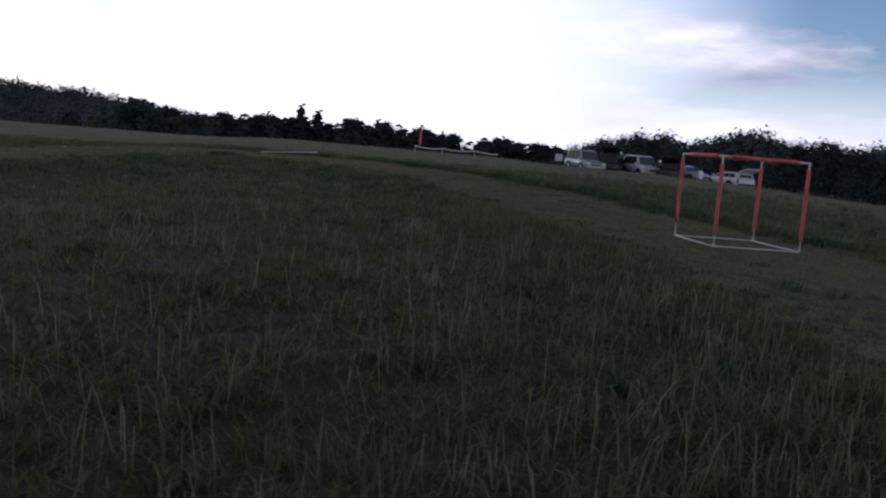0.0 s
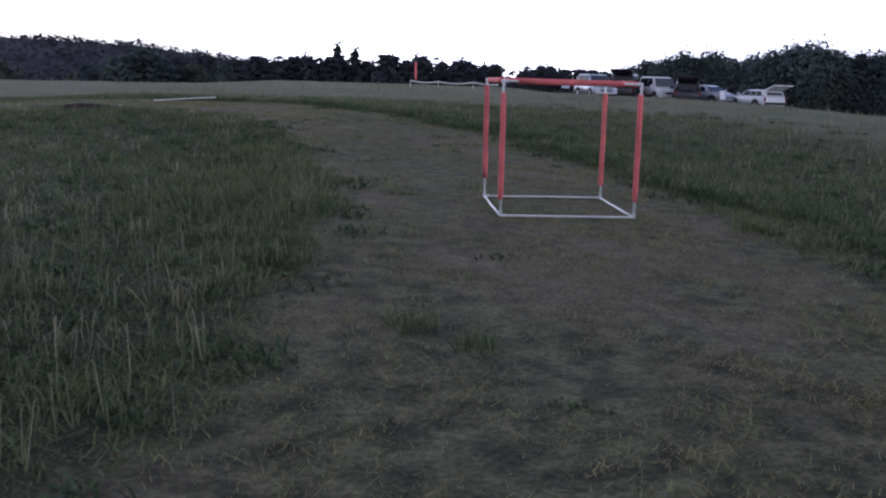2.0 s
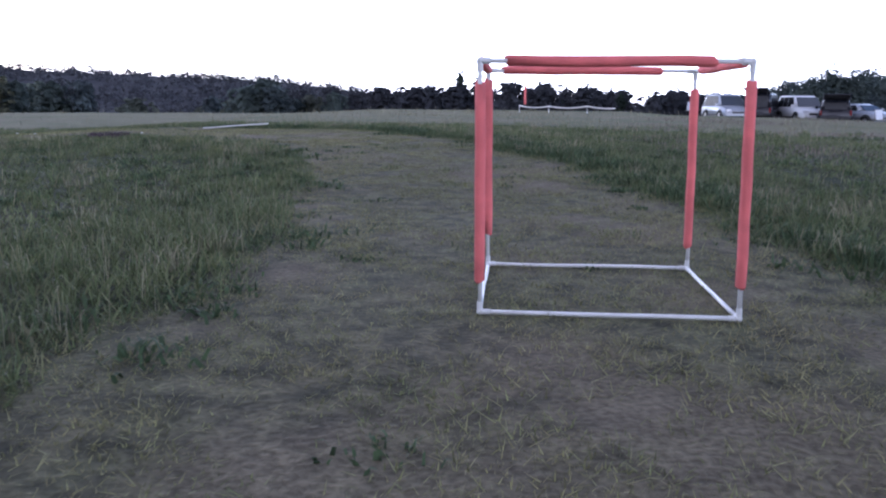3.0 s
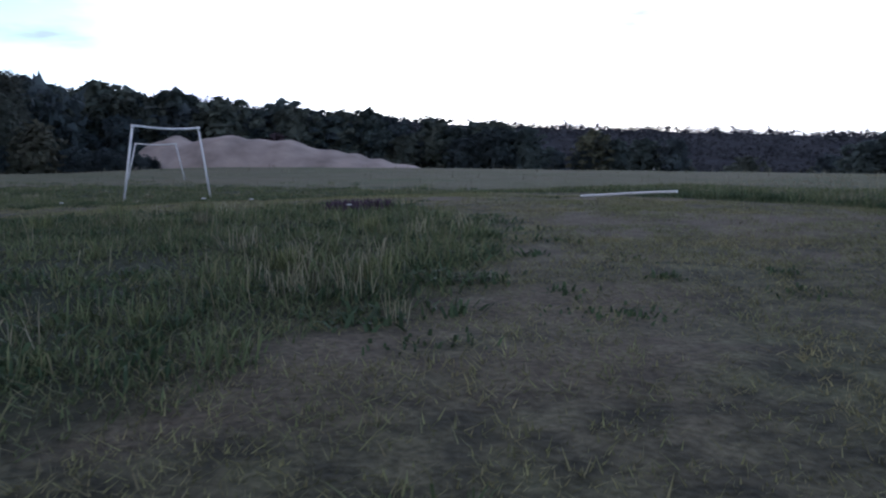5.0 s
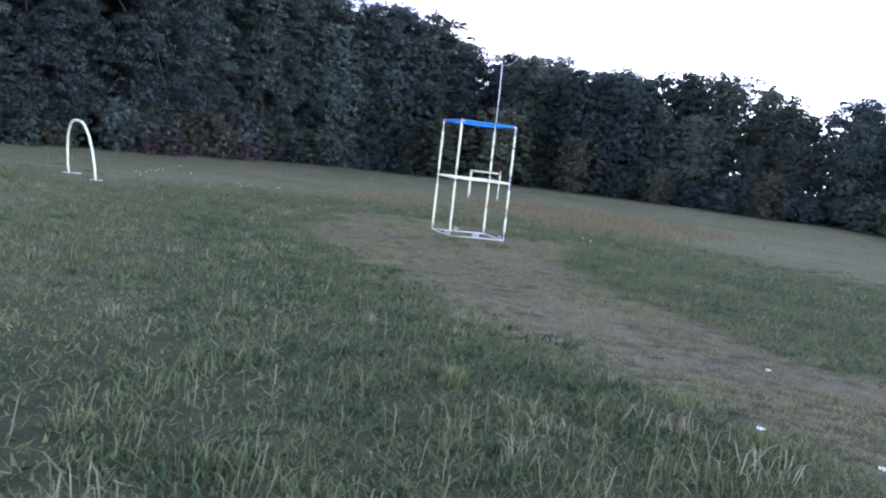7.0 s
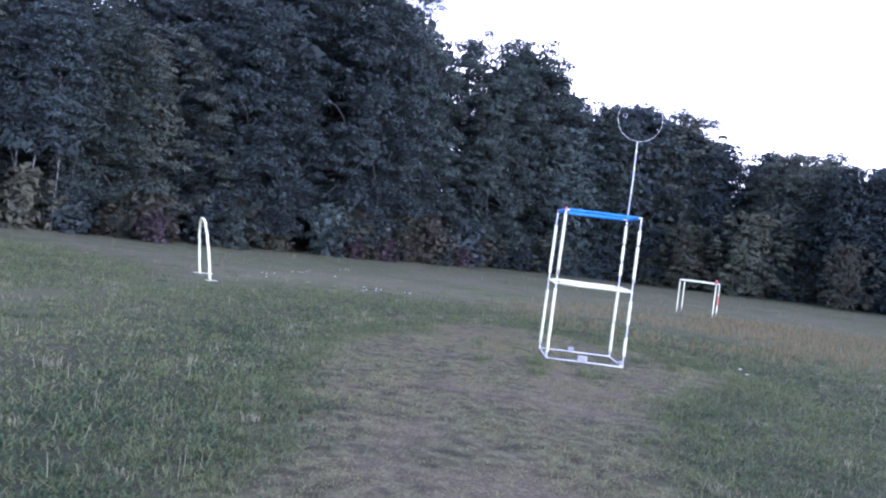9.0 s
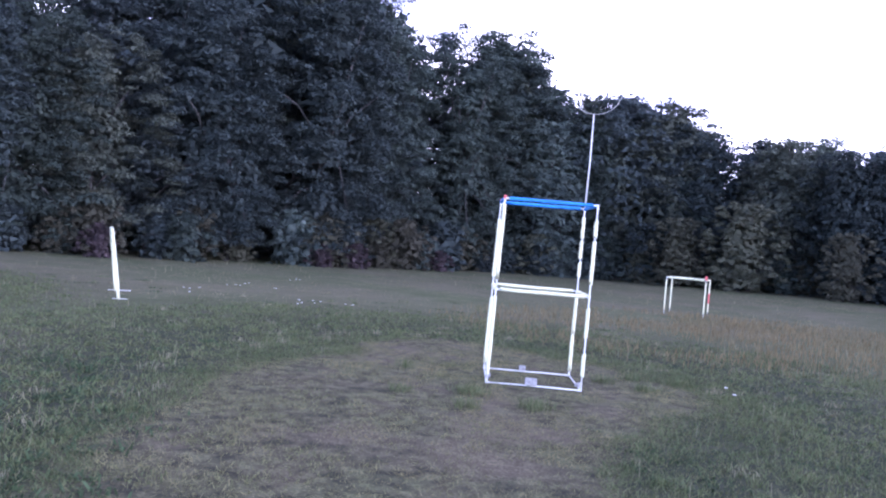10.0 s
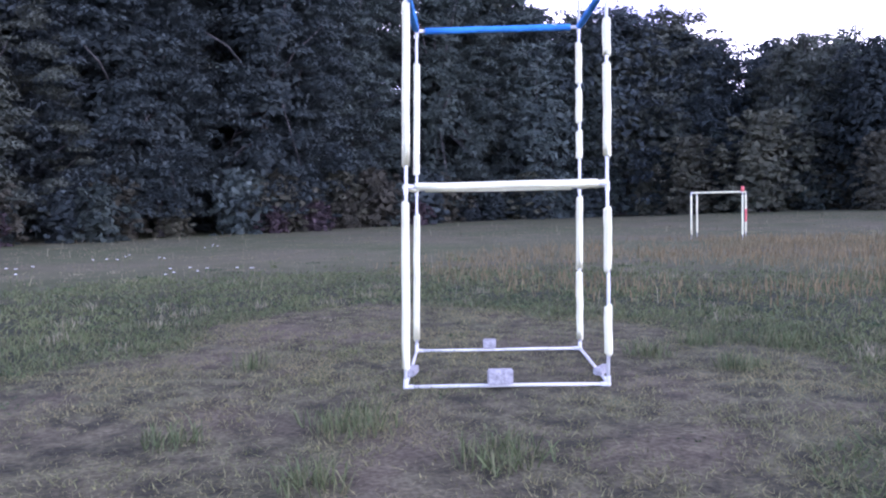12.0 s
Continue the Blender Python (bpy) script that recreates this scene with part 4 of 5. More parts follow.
    rust = broadleaf("shrub", "dull purple-brown bush at the foot of the woods", 48, 2.0, 1.3, 2600, 0.14, LEAF_RUST, BARK, 0.05, "purple bushes before the woods", "shrub", 40)
    plant(rust, [(-33.6, -33.6, 0.8), (-31.4, -33.0, 0.65), (-41.0, -36.6, 0.7), (-19.0, -29.0, 0.8)], rnd)
    birch = broadleaf("birch_tree", "pale-trunked birch at the edge of the woods", 49, 9.0, 1.5, 9000, 0.12, LEAF[0], BIRCH, 0.45, "birches at the wood's edge", "tree", 90, 0.05, 0.26)
    plant(birch, [(-14.3, -29.9, 1.15), (-13.2, -30.3, 1.25), (-12.5, -29.8, 1.1)], rnd)


woods()


def undergrowth():
    """A band of leaves added behind the trees to close the gaps of sky between them."""
    rnd = np.random.default_rng(77)
    line = np.array([(6, -31), (-15, -30), (-36, -36), (-48, -41), (-60, -38), (-68, -28), (-70, -14), (-67.5, -2), (-62, 18), (-61, 27)], float)
    seg = np.linalg.norm(np.diff(line, axis=0), axis=1)
    n = 16000
    k = rnd.choice(len(seg), n, p=seg / seg.sum())
    p = line[k] + (line[k + 1] - line[k]) * rnd.random((n, 1))
    out = p - np.array([-25.0, 5.0])
    out /= np.linalg.norm(out, axis=1, keepdims=True)
    p = p + out * rnd.uniform(10, 15, (n, 1))
    c = np.c_[p, land(p[:, 0], p[:, 1]) + 7.0 * rnd.random(n)]
    a, b = rnd.normal(size=(n, 3)), rnd.normal(size=(n, 3))
    s = rnd.uniform(0.3, 0.6, (n, 1))
    verts = np.stack([c - a * s * 0.5, c + a * s * 0.5, c + b * s], 1).reshape(-1, 3)
    tagged(new("undergrowth", mesh_of("undergrowth", verts, np.arange(3 * n).reshape(-1, 3), LEAF[0])), "leaf backing added behind the woods to close gaps of sky", "undergrowth", kind="stuff")


undergrowth()


def far_rows():
    """Rows of trees past the crest of the meadow, to the north."""
    rnd = random.Random(8)
    right = []
    for k in range(52):
        az = 15.5 + 0.62 * k + rnd.uniform(-0.3, 0.3)
        d = 126 + rnd.uniform(-9, 9)
        x, y = -1 + d * math.sin(radians(az)), -8 + d * math.cos(radians(az))
        rise = float(np.interp(az, [15.5, 17, 19, 21.5, 23.5, 25, 26, 27.5, 29, 31, 48], [0.8, 1.1, 1.55, 1.72, 1.5, 1.75, 2.25, 2.35, 1.95, 1.95, 1.9]))
        right.append((x, y, (1.5 + d * math.tan(radians(rise)) - float(land(x, y))) / 8.2 * rnd.uniform(0.9, 1.02)))
    proto = [broadleaf("tree", "dark rounded tree beyond the parked vehicles", 60 + k, 8.0, 4.4, 7000, 0.19, LEAF[k], BARK, 0.0, "trees beyond the vehicles", lumps=80, lump=0.08, core_reach=1.0, fill=0.75) for k in range(2)]
    right += [(30 + 3.2 * k + rnd.uniform(-1.5, 1.5), 106 - 1.8 * k + rnd.uniform(-2, 2), rnd.uniform(0.6, 0.75)) for k in range(22)]
    plant(proto[0], right[::2], rnd)
    plant(proto[1], right[1::2], rnd)
    mid = [(-46 + 1.9 * k + rnd.uniform(-1.5, 1.5), 165 + rnd.uniform(-12, 12) - 0.16 * k, rnd.uniform(0.75, 1.05) if k < 24 else rnd.uniform(0.8, 0.98)) for k in range(61)]
    protos = [broadleaf("tree", "small dark tree far across the meadow", 70 + k, 9.0, 4.6, 3200, 0.5, LEAF_HAZED, BARK, 0.08, "trees far across the meadow") for k in range(2)]
    plant(protos[0], mid[::2], rnd)
    plant(protos[1], mid[1::2], rnd)
    p = pine("pine_tree", "tall dark pine rising over the far trees", 80, 11.5, 2400, 0.6, "pines over the far trees")
    plant(p, [(-10.6, 168, 1.0), (-7.6, 170, 0.92), (5.0, 166, 0.84), (20, 160, 0.68), (27, 158, 0.7), (9, 163, 0.6)], rnd)


far_rows()


def hill_woods():
    """The wooded valley and ridge far off: one carpet of crowns."""
    rnd = np.random.default_rng(12)
    n = 2600
    az = np.radians(rnd.uniform(-12, 78, n))
    d = 150 + 330 * rnd.random(n) ** 0.8
    x, y = -np.sin(az) * d, np.cos(az) * d
    deg = np.degrees(az)
    rise = np.interp(deg, [-12, 8, 16, 30, 42, 55, 66, 78], [0.5, 6.5, 14.5, 18, 20.5, 25.5, 33, 38])
    base = -5 + (rise + 0.0) * smooth(230, 470, d)
    z = base + rnd.uniform(-0.6, 0.6, n)
    per = 44
    r = rnd.uniform(1.8, 3.2, n) * (0.8 + d / 700)
    c = np.stack([x, y, z], -1)[:, None, :]
    dirs = rnd.normal(size=(n, per, 3))
    dirs /= np.linalg.norm(dirs, axis=2, keepdims=True)
    dirs[..., 2] = np.abs(dirs[..., 2]) * 1.15
    p = c + dirs * r[:, None, None] * (0.7 + 0.45 * rnd.random((n, per, 1)))
    a, b = rnd.normal(size=(n, per, 3)), rnd.normal(size=(n, per, 3))
    s = (r * 0.24)[:, None, None]
    verts = np.stack([p - a * s * 0.5, p + a * s * 0.5, p + b * s * 0.6], 2).reshape(-1, 3)
    me = mesh_of("hill_woods", verts, np.arange(len(verts)).reshape(-1, 3), LEAF_HAZED)
    tagged(new("hill_woods", me), "wooded ridge and valley far beyond the meadow", "woods", kind="stuff")
    # the ridge under the crowns
    aa, dd = np.meshgrid(np.radians(np.linspace(-25, 95, 60)), np.linspace(215, 620, 24))
    rise = np.interp(np.degrees(aa), [-12, 8, 16, 30, 42, 55, 66, 78], [0.5, 6.5, 14.5, 18, 20.5, 25.5, 33, 38])
    zz = -4.2 + (rise + 0.9) * smooth(230, 470, dd) - 3 * smooth(245, 215, dd)
    i = np.arange(23)[:, None] * 60 + np.arange(59)
    me = mesh_of("ridge", np.stack([-np.sin(aa) * dd, np.cos(aa) * dd, zz], -1).reshape(-1, 3), np.stack([i, i + 1, i + 61, i + 60], -1).reshape(-1, 4), CANOPY, True)
    tagged(new("backdrop_ridge", me), "dark wooded ridge on the horizon", "ridge", kind="structure")


hill_woods()


def valley_trees():
    """Trees and bushes in the dip between the meadow and the ridge."""
    rnd = random.Random(9)
    proto = [broadleaf("tree", "dark leafy tree in the dip past the meadow", 90 + k, 6.0, 2.8, 2600, 0.5, LEAF[k], BARK, 0.05, "trees in the dip") for k in range(3)]
    some = [[], [], []]
    for k in range(78):
        az = radians(rnd.uniform(13, 66))
        d = rnd.uniform(78, 120)
        if 0.42 < az < 0.55 and d < 104:
            continue
        some[k % 3].append((-0.5 - math.sin(az) * d, 8 + math.cos(az) * d, rnd.uniform(0.45, 0.85)))
    for k in range(36):
        az = radians(rnd.uniform(59, 76))
        d = rnd.uniform(76, 96)
        some[k % 3].append((-0.5 - math.sin(az) * d, 8 + math.cos(az) * d, rnd.uniform(0.85, 1.2)))
    # the belt behind the sand bank, highest beside the woods
    for k in range(30):
        t = (k + rnd.uniform(0.1, 0.9)) / 30
        x, y = -84 + 24 * t + rnd.uniform(-2, 2), 27 + 44 * t + rnd.uniform(-2, 2)
        some[k % 3].append((x, y, (8.6 - 3.9 * t - float(land(x, y))) / 6.2 * rnd.uniform(0.86, 1.06)))
    for p, q in zip(proto, some):
        plant(p, q, rnd)


valley_trees()


def sand_bank():
    """A bare bank of sand at the meadow's edge, high at one end and running out at the other."""
    a, b = np.array((-61.5, 34.0)), np.array((-45.0, 50.5))
    way = (b - a) / np.linalg.norm(b - a)
    out = np.array((way[1], -way[0]))
    nu, nv = 90, 26
    u, v = np.meshgrid(np.linspace(0, 1, nu), np.linspace(0, 1, nv))
    high = np.interp(u, [0, 0.05, 0.3, 0.5, 0.75, 1.0], [2.0, 2.9, 2.8, 2.4, 1.3, 0.1]) * (1 + 0.025 * np.sin(31 * u) + 0.02 * np.sin(67 * u + 2))
    shape = np.sin(np.pi * np.clip(v * 0.78, 0, 1)) ** 0.9
    x = a[0] + way[0] * u * 23.5 + out[0] * (4.5 - 9 * v)
    y = a[1] + way[1] * u * 23.5 + out[1] * (4.5 - 9 * v)
    gully = 0.12 * np.sin(40 * u + 5 * np.sin(9 * u)) * np.sin(np.pi * v)
    z = land(x, y) - 0.3 + high * shape + gully * high * 0.5
    i = np.arange(nv - 1)[:, None] * nu + np.arange(nu - 1)
    me = mesh_of("sand_bank", np.stack([x, y, z], -1).reshape(-1, 3), np.stack([i, i + 1, i + nu + 1, i + nu], -1).reshape(-1, 4), SAND, True)
    tagged(new("sand_bank", me), "bare pinkish sand bank at the edge of the meadow", "sand bank", kind="structure")


sand_bank()


def shed(x, y, wide, peak, turn):
    """A small white shed, its foot hidden behind the crest of the field."""
    base = float(land(x, y))
    tall = peak - base
    g = thing("shed", "small white shed with a pitched roof past the field's crest", "shed", pose(x, y, base, 0, 0, turn), "white sheds past the field")
    h, eave = wide / 2, tall - 0.5
    part("wall", block("wall", (wide * 0.92, wide * 0.92, eave), SIDING, 0.02), g, m=pose(0, 0, eave / 2))
    bm = bmesh.new()
    pts = [(-h, -h, eave - 0.06), (h, -h, eave - 0.06), (h, h, eave - 0.06), (-h, h, eave - 0.06), (-h, 0, tall), (h, 0, tall)]
    v = [bm.verts.new(p) for p in pts]
    for f in ((0, 1, 5, 4), (2, 3, 4, 5), (0, 4, 3), (1, 2, 5), (3, 2, 1, 0)):
        bm.faces.new([v[k] for k in f])
    bmesh.ops.recalc_face_normals(bm, faces=bm.faces[:])
    me = bpy.data.meshes.new("roof")
    bm.to_mesh(me)
    bm.free()
    me.materials.append(SIDING)
    part("roof", me, g)
    part("door", block("door", (0.7, 0.05, 1.7), TRIM, 0.01), g, "dark door", m=pose(0, -wide * 0.46 - 0.01, 0.85))


shed(-50.1, 88.8, 1.1, 0.75, 40)
shed(-51.9, 87.8, 0.6, 0.75, 62)


def willow():
    w = broadleaf("tree", "pale green rounded tree in the dip past the meadow", 140, 5.0, 3.0, 2600, 0.35, LEAF_PALE, BARK, 0.08, "", "tree")
    plant(w, [(-57.5, 83.5, 1.0)], random.Random(1))
    b = broadleaf("shrub", "dark green bush at the foot of the sand bank", 150, 2.0, 1.3, 1800, 0.16, LEAF[0], BARK, 0.03, "bushes before the sand", "shrub", 40)
    rnd = random.Random(4)
    row = [-0.1 + 0.011 * k + rnd.uniform(-0.02, 0.02) for k in range(20)]
    plant(b, [(-61.5 + 16.6 * u + 0.707 * w, 34.0 + 16.6 * u - 0.707 * w, (0.72 - 1.3 * u) * rnd.uniform(0.55, 1.1)) for u in row for w in (rnd.uniform(3.4, 6.2),)], rnd)
    r = broadleaf("shrub", "rust-coloured bush on top of the sand bank", 160, 2.6, 1.6, 900, 0.28, LEAF_RUST, BARK, 0.05, "", "shrub", 14)
    plant(r, [(-61.5, 45.5, 1.3)], random.Random(2))


willow()

# ---- grass ----
def blades(name, label, x, y, tall, wide, mat, rnd, bend=0.5, short=False, kind="stuff"):
    """One mesh of curved, tapered blades standing on the land."""
    n = len(x)
    z = land(x, y) - 0.01
    a, f = rnd.uniform(0, 2 * np.pi, n), rnd.uniform(0, 2 * np.pi, n)
    side = np.stack([np.cos(a), np.sin(a), np.zeros(n)], -1) * (wide / 2)[:, None]
    lean = np.stack([np.cos(f), np.sin(f), np.zeros(n)], -1) * (tall * bend * rnd.random(n))[:, None]
    p = np.stack([x, y, z], -1)
    up = np.stack([np.zeros(n), np.zeros(n), tall], -1)
    mid, tip = p + up * 0.66 + lean * 0.42, p + up * (0.55 + 0.45 * rnd.random((n, 1))) + lean
    if short:
        verts, faces = np.stack([p - side, p + side, tip], 1).reshape(-1, 3), np.arange(3 * n).reshape(-1, 3)
    else:
        verts = np.stack([p - side, p + side, mid - side * 0.75, mid + side * 0.75, tip], 1).reshape(-1, 3)
        i = np.arange(n)[:, None] * 5
        faces = np.concatenate([i + [0, 1, 3], i + [0, 3, 2], i + [2, 3, 4]], 1).reshape(-1, 3)
    return tagged(new(name, mesh_of(name, verts, faces, mat)), label, "grass", kind=kind)


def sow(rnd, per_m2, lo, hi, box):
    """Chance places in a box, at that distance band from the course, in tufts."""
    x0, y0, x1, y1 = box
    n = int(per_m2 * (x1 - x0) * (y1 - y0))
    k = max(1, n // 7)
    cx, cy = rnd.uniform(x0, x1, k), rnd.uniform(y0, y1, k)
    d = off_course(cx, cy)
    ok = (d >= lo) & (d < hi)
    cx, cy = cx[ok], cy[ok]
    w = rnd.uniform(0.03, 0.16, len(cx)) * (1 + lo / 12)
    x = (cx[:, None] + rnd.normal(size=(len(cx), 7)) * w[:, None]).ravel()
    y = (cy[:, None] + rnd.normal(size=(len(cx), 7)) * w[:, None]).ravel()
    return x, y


def meadow():
    rnd = np.random.default_rng(3)
    box = (-62, -34, 40, 62)
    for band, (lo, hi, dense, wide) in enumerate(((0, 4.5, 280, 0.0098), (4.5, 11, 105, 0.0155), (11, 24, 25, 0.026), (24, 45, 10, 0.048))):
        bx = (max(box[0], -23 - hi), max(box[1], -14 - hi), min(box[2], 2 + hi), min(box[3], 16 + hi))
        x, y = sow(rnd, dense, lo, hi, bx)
        out = edge_of(x, y)
        high = 1 - smooth(-0.45, 0.55, out) < rnd.uniform(0.15, 0.85, len(x))
        patch = 0.5 + 0.5 * waves(0.7 * x + 3, 0.7 * y)
        rim = smooth(0.0, 0.4, out) * smooth(2.2, 0.8, out) * smooth(-6, 0, x)
        lush = smooth(-1.0, -2.5, x) * smooth(2, -3, y) * smooth(-12, -8, x)
        tall = rnd.uniform(0.06, 0.22, len(x)) * (1 - 0.5 * smooth(-9, -14, x)) * (1 - 0.4 * smooth(2, 4.5, x)) * (1 - 0.42 * smooth(3, 8, y)) * (0.55 + 1.0 * patch ** 2 + 0.5 * rim - 0.08 * lush)
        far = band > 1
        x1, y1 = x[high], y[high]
        blades("tall_grass", "uncut green meadow grass" if not far else "uncut grass farther out, coloured paler for light shining through it", x1, y1, tall[high] * (0.55 if far else 0.75 if band else 1), np.full(len(x1), wide) * rnd.uniform(0.7, 1.4, len(x1)),
               GRASS_FAR_LIT if far else GRASS_TALL, rnd, 1.7 if not far else 1.6)
        dry = high & (rnd.random(len(x)) < (0.08 * patch + 0.1 * lush) * (1 - 0.7 * smooth(-8, -12, x)))
        blades("dry_stalks", "dry straw-coloured stalks among the grass", x[dry], y[dry], rnd.uniform(0.2, 0.36, dry.sum()) * (1 + 0.3 * lush[dry]), np.full(dry.sum(), wide * 0.6), STRAW, rnd, 0.45)
    # the low sward under the tall blades
    x, y = sow(rnd, 950, 0, 4.6, (-27, -19, 7, 21))
    ok = (edge_of(x, y) > -0.2) & (rnd.random(len(x)) < 0.75)
    x, y = x[ok], y[ok]
    xs, ys = sow(rnd, 230, 4.6, 10, (-34, -25, 13, 27))
    ok = edge_of(xs, ys) > 0
    xs, ys = xs[ok], ys[ok]
    blades("low_grass", "low grass farther from the track", xs, ys, rnd.uniform(0.03, 0.1, len(xs)), rnd.uniform(0.02, 0.04, len(xs)), GRASS_TALL, rnd, 2.0, True)
    blades("low_grass", "low grass between the taller blades", x, y, rnd.uniform(0.03, 0.1, len(x)), rnd.uniform(0.009, 0.02, len(x)), GRASS_TALL, rnd, 2.0, True)
    # the cut grass of the track: dense, short, lying every way
    for lo, hi, dense, wide in ((0, 4.5, 1600, 0.0085), (4.5, 14, 110, 0.022)):
        bx = (-25 - hi, -14 - hi, 3 + hi, 20 + hi)
        x, y = sow(rnd, dense, lo, hi, bx)
        ok = edge_of(x, y) < rnd.uniform(-0.2, 0.5, len(x))
        x, y = x[ok], y[ok]
        thin = 0.5 + 0.5 * waves(1.7 * x, 1.7 * y + 4)
        ok = rnd.random(len(x)) < 0.15 + 0.85 * smooth(-0.5, 0.5, waves(5.3 * x + 1, 5.7 * y) + 0.5 * thin) - 0.5 * bare(x, y)
        x, y, thin = x[ok], y[ok], thin[ok]
        blades("mown_grass", "short mown grass of the track", x, y, rnd.uniform(0.018, 0.055, len(x)) * (0.7 + 0.8 * thin), np.full(len(x), wide) * rnd.uniform(0.6, 1.4, len(x)), GRASS_MOWN, rnd, 2.2, True)


meadow()


def tufts():
    """Taller clumps that stand out of the meadow, thickest along the track."""
    rnd = np.random.default_rng(31)
    for mat, name, label, count, lo, hi in ((GRASS_TALL, "grass_tufts", "tall clumps of green meadow grass", 1500, 0.13, 0.29), (STRAW, "straw_tufts", "pale dry clumps of meadow grass", 420, 0.14, 0.32),
                                            (GREEN_DARK, "clover_clumps", "dark green low clumps in the grass", 1200, 0.06, 0.15)):
        cx, cy = rnd.uniform(-32, 12, count * 4), rnd.uniform(-18, 24, count * 4)
        out = edge_of(cx, cy)
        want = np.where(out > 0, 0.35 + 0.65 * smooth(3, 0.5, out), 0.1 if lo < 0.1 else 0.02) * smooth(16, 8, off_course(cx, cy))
        ok = rnd.random(len(cx)) < want
        cx, cy = cx[ok][:count], cy[ok][:count]
        per = 36
        w = rnd.uniform(0.05, 0.16, len(cx))[:, None]
        x = (cx[:, None] + rnd.normal(size=(len(cx), per)) * w).ravel()
        y = (cy[:, None] + rnd.normal(size=(len(cx), per)) * w).ravel()
        h = np.repeat(rnd.uniform(0.6, 1.0, len(cx)) * np.where(edge_of(cx, cy) > 0, 1, 0.5) * (1 - 0.45 * smooth(-9, -13, cx)), per) * rnd.uniform(lo, hi, len(x))
        blades(name, label, x, y, h, rnd.uniform(0.007, 0.014, len(x)) * (2.0 if lo < 0.1 else 1), mat, rnd, 1.2)


tufts()


def leafy_weeds():
    """Broad-leaved weeds along the edge of the cut track."""
    rnd = np.random.default_rng(33)
    cx, cy = rnd.uniform(-16, 3, 2600), rnd.uniform(-12, 18, 2600)
    out = edge_of(cx, cy)
    ok = (out > -0.5) & (out < 2.6) & (rnd.random(2600) < 0.75 * smooth(-12, 4, cy) + 0.25)
    cx, cy = cx[ok][:520], cy[ok][:520]
    per = 26
    w = rnd.uniform(0.05, 0.2, len(cx))[:, None]
    x = (cx[:, None] + rnd.normal(size=(len(cx), per)) * w).ravel()
    y = (cy[:, None] + rnd.normal(size=(len(cx), per)) * w).ravel()
    h = np.repeat(rnd.uniform(0.5, 1.0, len(cx)), per) * rnd.uniform(0.05, 0.14, len(x))
    # ragged dark blades on the outer side, imitating the tall grass's edge shadow
    ex, ey = rnd.uniform(-9, 6, 9000), rnd.uniform(-12, 21, 9000)
    e = edge_of(ex, ey)
    ok = (e > 0.1) & (e < 0.85) & (side_of(ex, ey) < 0) & (waves(1.9 * ex, 1.9 * ey) > -0.3)
    ex, ey = ex[ok][:420], ey[ok][:420]
    rx = (ex[:, None] + rnd.normal(size=(len(ex), per)) * 0.12).ravel()
    ry = (ey[:, None] + rnd.normal(size=(len(ex), per)) * 0.12).ravel()
    blades("rim_grass", "ragged dark blades imitating the shadow along the track's rim", rx, ry, rnd.uniform(0.08, 0.24, len(rx)), rnd.uniform(0.01, 0.02, len(rx)), GREEN_DARK, rnd, 1.4)
    tagged(blades("leafy_weeds", "low broad-leaved green weeds along the mown track", x, y, h, rnd.uniform(0.014, 0.034, len(x)), GREEN_DARK, rnd, 2.2), category="weeds")


leafy_weeds()


def weed_patch():
    rnd = np.random.default_rng(21)
    n = 900
    a, r = rnd.uniform(0, 2 * np.pi, n), np.sqrt(rnd.random(n))
    x, y = -9.5 + 0.45 * r * np.cos(a), 14.5 + 0.5 * r * np.sin(a)
    tagged(blades("purple_weeds", "low patch of dark purple weeds in the grass", x, y, rnd.uniform(0.06, 0.16, n), np.full(n, 0.02), WEED, rnd, 0.8), category="weeds")


weed_patch()


def seed_heads():
    """Patches of grass in seed, mauve and rust-brown, out in the uncut meadow."""
    rnd = np.random.default_rng(41)
    for label, mat, x0, y0, x1, y1, dense, size, wide, cut in (
            ("patches of mauve grass in seed beyond the track", SEED_MAUVE, 3.0, -4.0, 20.0, 36.0, 70, 0.17, 0.016, -0.1),
            ("a band of rust-brown grass in seed across the meadow", SEED_RUST, -45.0, -13.5, -25.5, 2.0, 60, 0.28, 0.018, -0.75)):
        n = int(dense * (x1 - x0) * (y1 - y0))
        x, y = rnd.uniform(x0, x1, n), rnd.uniform(y0, y1, n)
        mx, my = (x - (x0 + x1) / 2) / (x1 - x0) * 2, (y - (y0 + y1) / 2) / (y1 - y0) * 2
        rim = np.clip(1.25 - np.hypot(mx, my) ** 2, 0, 1)
        patch = waves(0.33 * x + 1.7, 0.33 * y) + 0.35 * waves(1.1 * x, 1.2 * y + 3)
        ok = (rnd.random(n) < rim * smooth(cut, cut + 0.4, patch)) & (edge_of(x, y) > 1.0)
        x, y = x[ok], y[ok]
        blades("seed_heads", label, x, y, size * rnd.uniform(0.55, 1.0, len(x)), wide * rnd.uniform(0.6, 1.3, len(x)), mat, rnd, 0.7)


seed_heads()


def tuft(spots, label, group, mat, tall, wide, rnd, bend):
    """Single clumps of grass: x, y, how wide, how many blades."""
    for x, y, w, n in spots:
        ob = blades("grass_tuft", label, x + w * np.clip(rnd.normal(0, 0.5, n), -0.8, 0.8), y + w * np.clip(rnd.normal(0, 0.5, n), -0.8, 0.8), rnd.uniform(*tall, n), rnd.uniform(*wide, n), mat, rnd, bend, kind="")
        tagged(ob, label, "grass tuft", group)


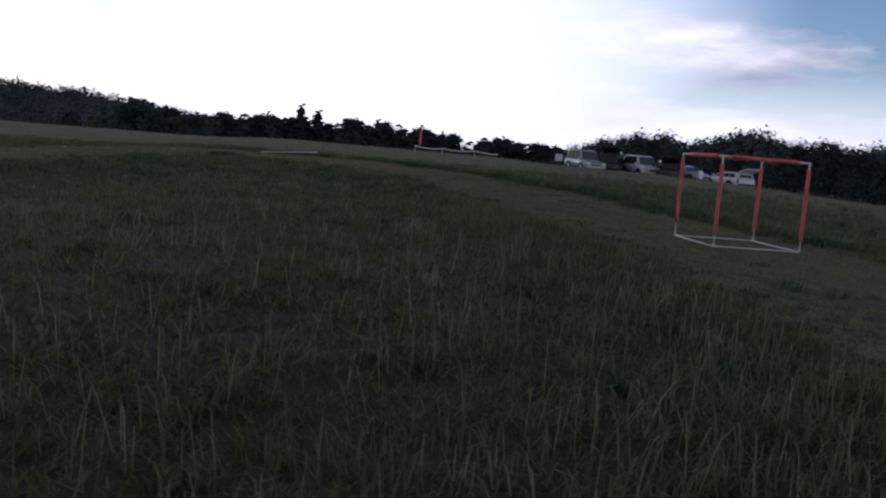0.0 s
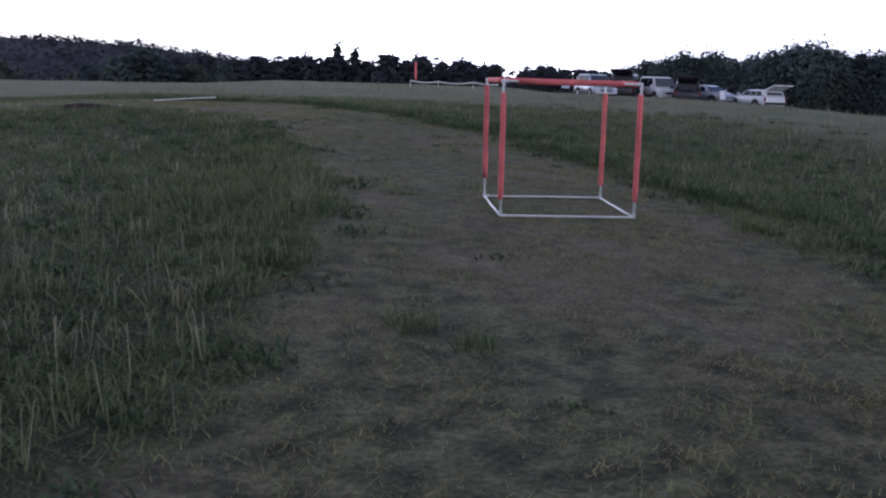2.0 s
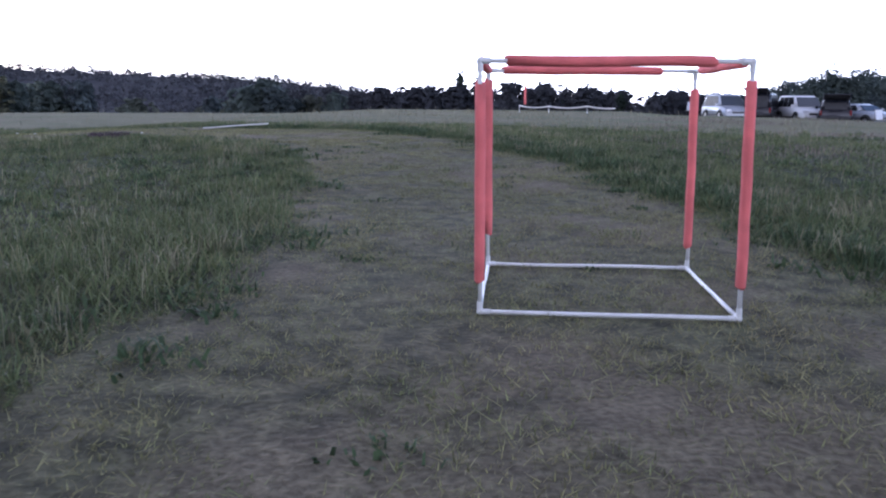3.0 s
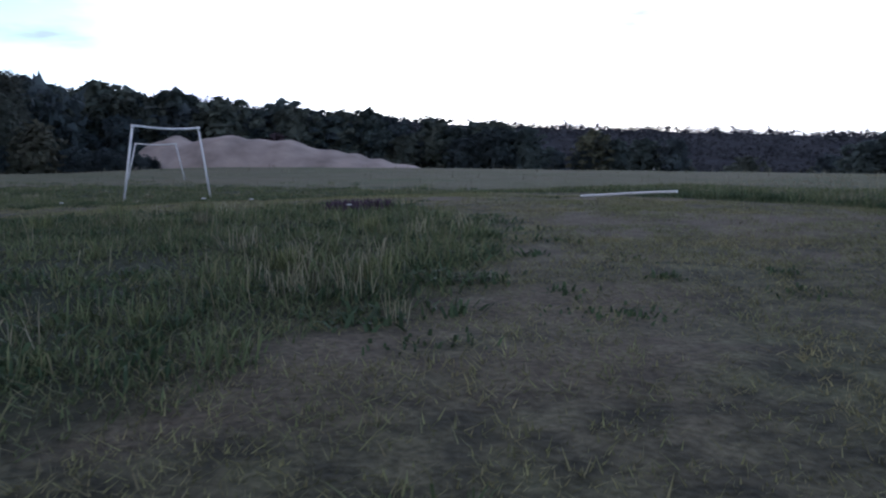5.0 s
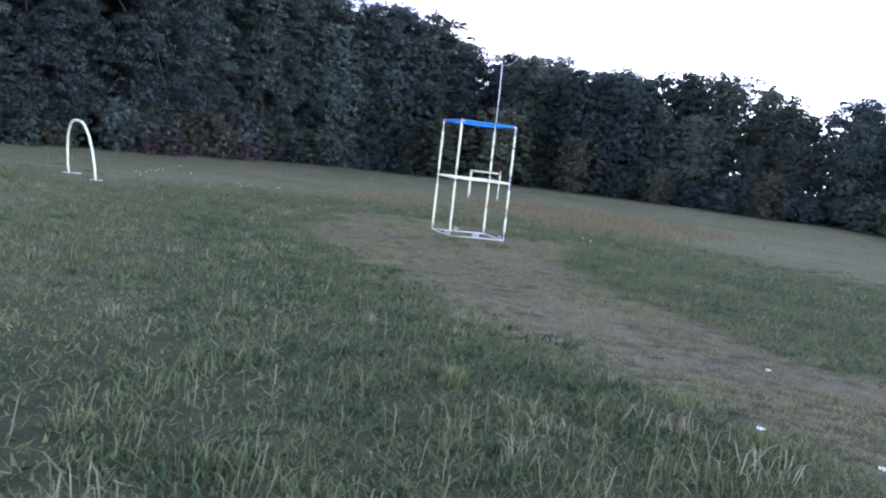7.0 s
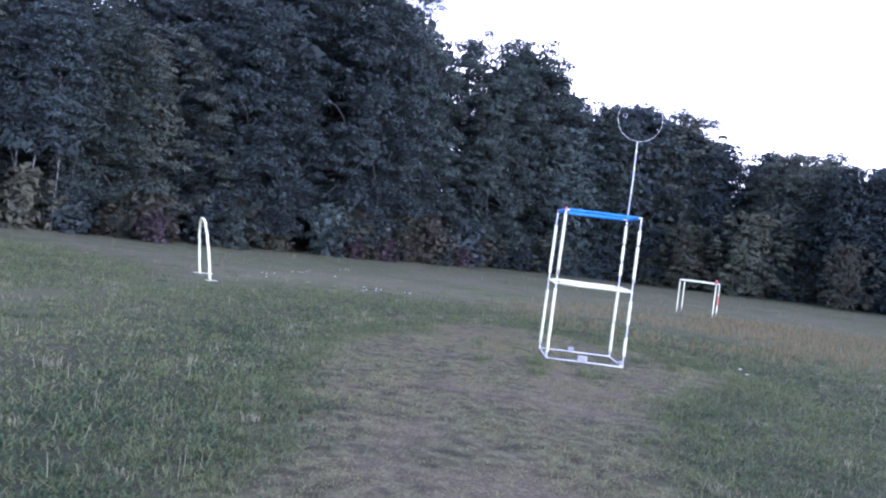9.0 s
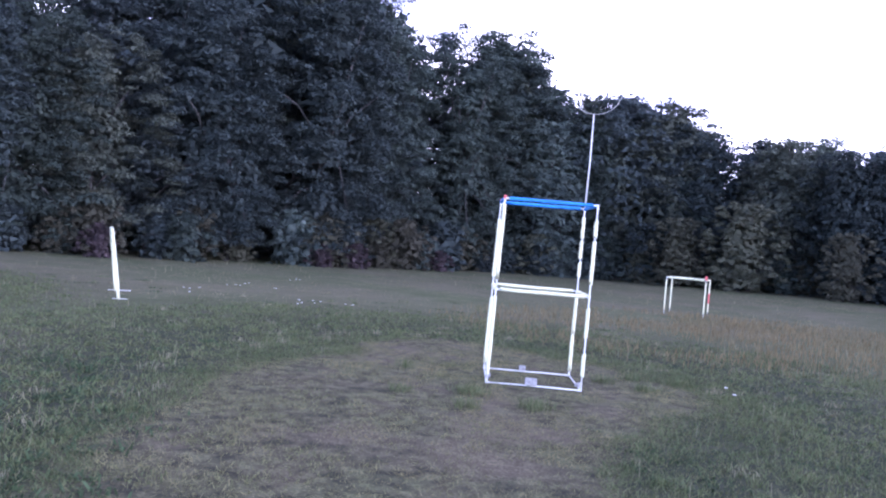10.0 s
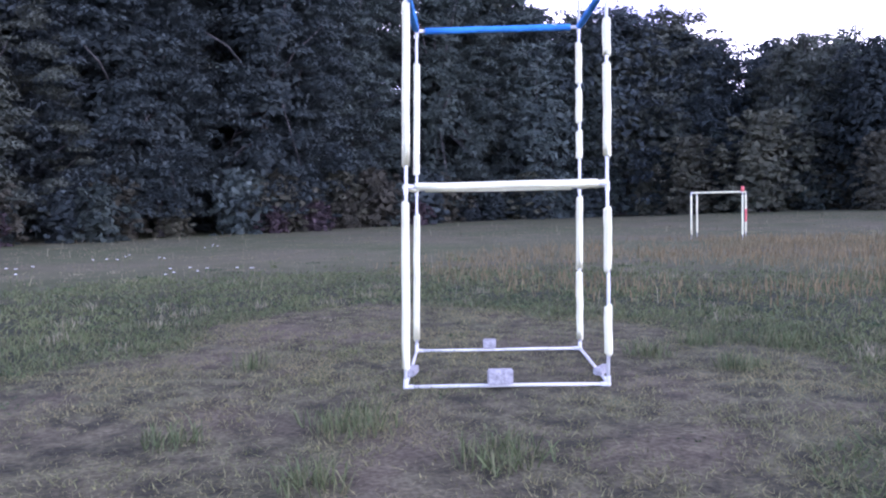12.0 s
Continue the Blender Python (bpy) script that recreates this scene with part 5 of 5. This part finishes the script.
def standing_tufts():
    """Clumps that stand out beside the track and on it."""
    rnd = np.random.default_rng(35)
    tuft([(-5.56, 10.86, 0.17, 150), (-6.8, 12.6, 0.15, 110), (-7.1, 12.85, 0.16, 120), (-4.7, 11.1, 0.12, 70), (-4.55, 10.85, 0.1, 50), (-3.2, -8.4, 0.25, 160), (-10.3, 10.6, 0.15, 90), (-11.6, 12.0, 0.14, 80)],
         "tall tuft of yellow-green grass beside the track", "yellow-green tufts", GRASS_YELLOW, (0.1, 0.26), (0.006, 0.011), rnd, 1.1)
    tuft([(-20.75, 1.5, 0.34, 260), (-21.15, 2.5, 0.3, 200), (-20.15, 2.35, 0.22, 120), (-23.9, 0.7, 0.22, 130), (-25.4, 1.0, 0.3, 180), (-24.1, 1.55, 0.2, 110), (-24.75, 0.5, 0.25, 140), (-20.75, -0.75, 0.2, 90), (-19.7, 1.2, 0.2, 90),
          (-2.2, -2.3, 0.3, 220), (-2.1, -1.6, 0.22, 140), (-1.1, -4.1, 0.2, 110), (-0.75, -4.5, 0.14, 70), (3.4, 0.5, 0.28, 180), (2.9, 2.2, 0.25, 160), (2.65, -0.6, 0.25, 160), (-2.8, -7.0, 0.3, 200), (-2.8, -5.4, 0.25, 150)],
         "low tuft of green grass standing on the mown track", "green tufts on the track", GRASS_TALL, (0.08, 0.21), (0.006, 0.012), rnd, 1.3)
    tuft([(-5.35, 10.9, 0.14, 22), (-4.6, 10.85, 0.16, 26), (-4.9, 11.05, 0.12, 18), (-5.4, 11.6, 0.16, 24), (-6.2, 12.7, 0.15, 22), (-4.6, 10.3, 0.14, 20), (-4.2, 10.5, 0.12, 16), (-5.1, 10.3, 0.13, 18), (-7.2, 12.9, 0.15, 22), (-3.6, 10.3, 0.1, 14)],
         "loose clump of pale dry stalks beside the track", "clumps of dry stalks", STRAW, (0.16, 0.3), (0.005, 0.008), rnd, 0.5)


standing_tufts()


def wildflower(x, y, k, heads=5, tall=0.4):
    """A stand of white umbel flowers on thin stems."""
    rnd = random.Random(k)
    g = thing("wildflower", "white umbel wildflowers on thin green stems in the grass", "flower", pose(x, y, float(land(x, y)) - 0.01), "white wildflowers")
    for _ in range(heads):
        dx, dy, h = rnd.uniform(-0.25, 0.25), rnd.uniform(-0.25, 0.25), tall * rnd.uniform(0.7, 1.15)
        stem = part("stem", tube("stem", [(dx * 0.7, dy * 0.7, 0), (dx * 0.8, dy * 0.9, h * 0.6), (dx, dy, h)], 0.004, GRASS_TALL, 5), g)
        bm = bmesh.new()
        for i in range(9):
            a, r = i * 2.4, 0.01 * math.sqrt(i)
            bmesh.ops.create_icosphere(bm, subdivisions=1, radius=0.008, matrix=Matrix.Translation((dx + r * math.cos(a), dy + r * math.sin(a), h + 0.006 - r * 0.15)))
        me = bpy.data.meshes.new("bloom")
        bm.to_mesh(me)
        bm.free()
        me.materials.append(PETAL)
        part("bloom", me, stem, "white bloom")


FLOWERS = [(-21.1, -13.6), (-21.6, -14.3), (-21.8, -9.0), (-22.3, -9.4), (-22.9, -8.4), (-19.4, -11.4), (-24.6, 2.95), (-10.7, 13.05), (-10.7, 13.4),
           (-13.5, 12.0), (-8.2, 13.4), (-24.5, -17.5), (-22.2, -12.9)]
for k, (fx, fy) in enumerate(FLOWERS):
    wildflower(fx, fy, k, 1 if fx > -14 else 2 + k % 3, 0.2 if fx > -14 else 0.3)
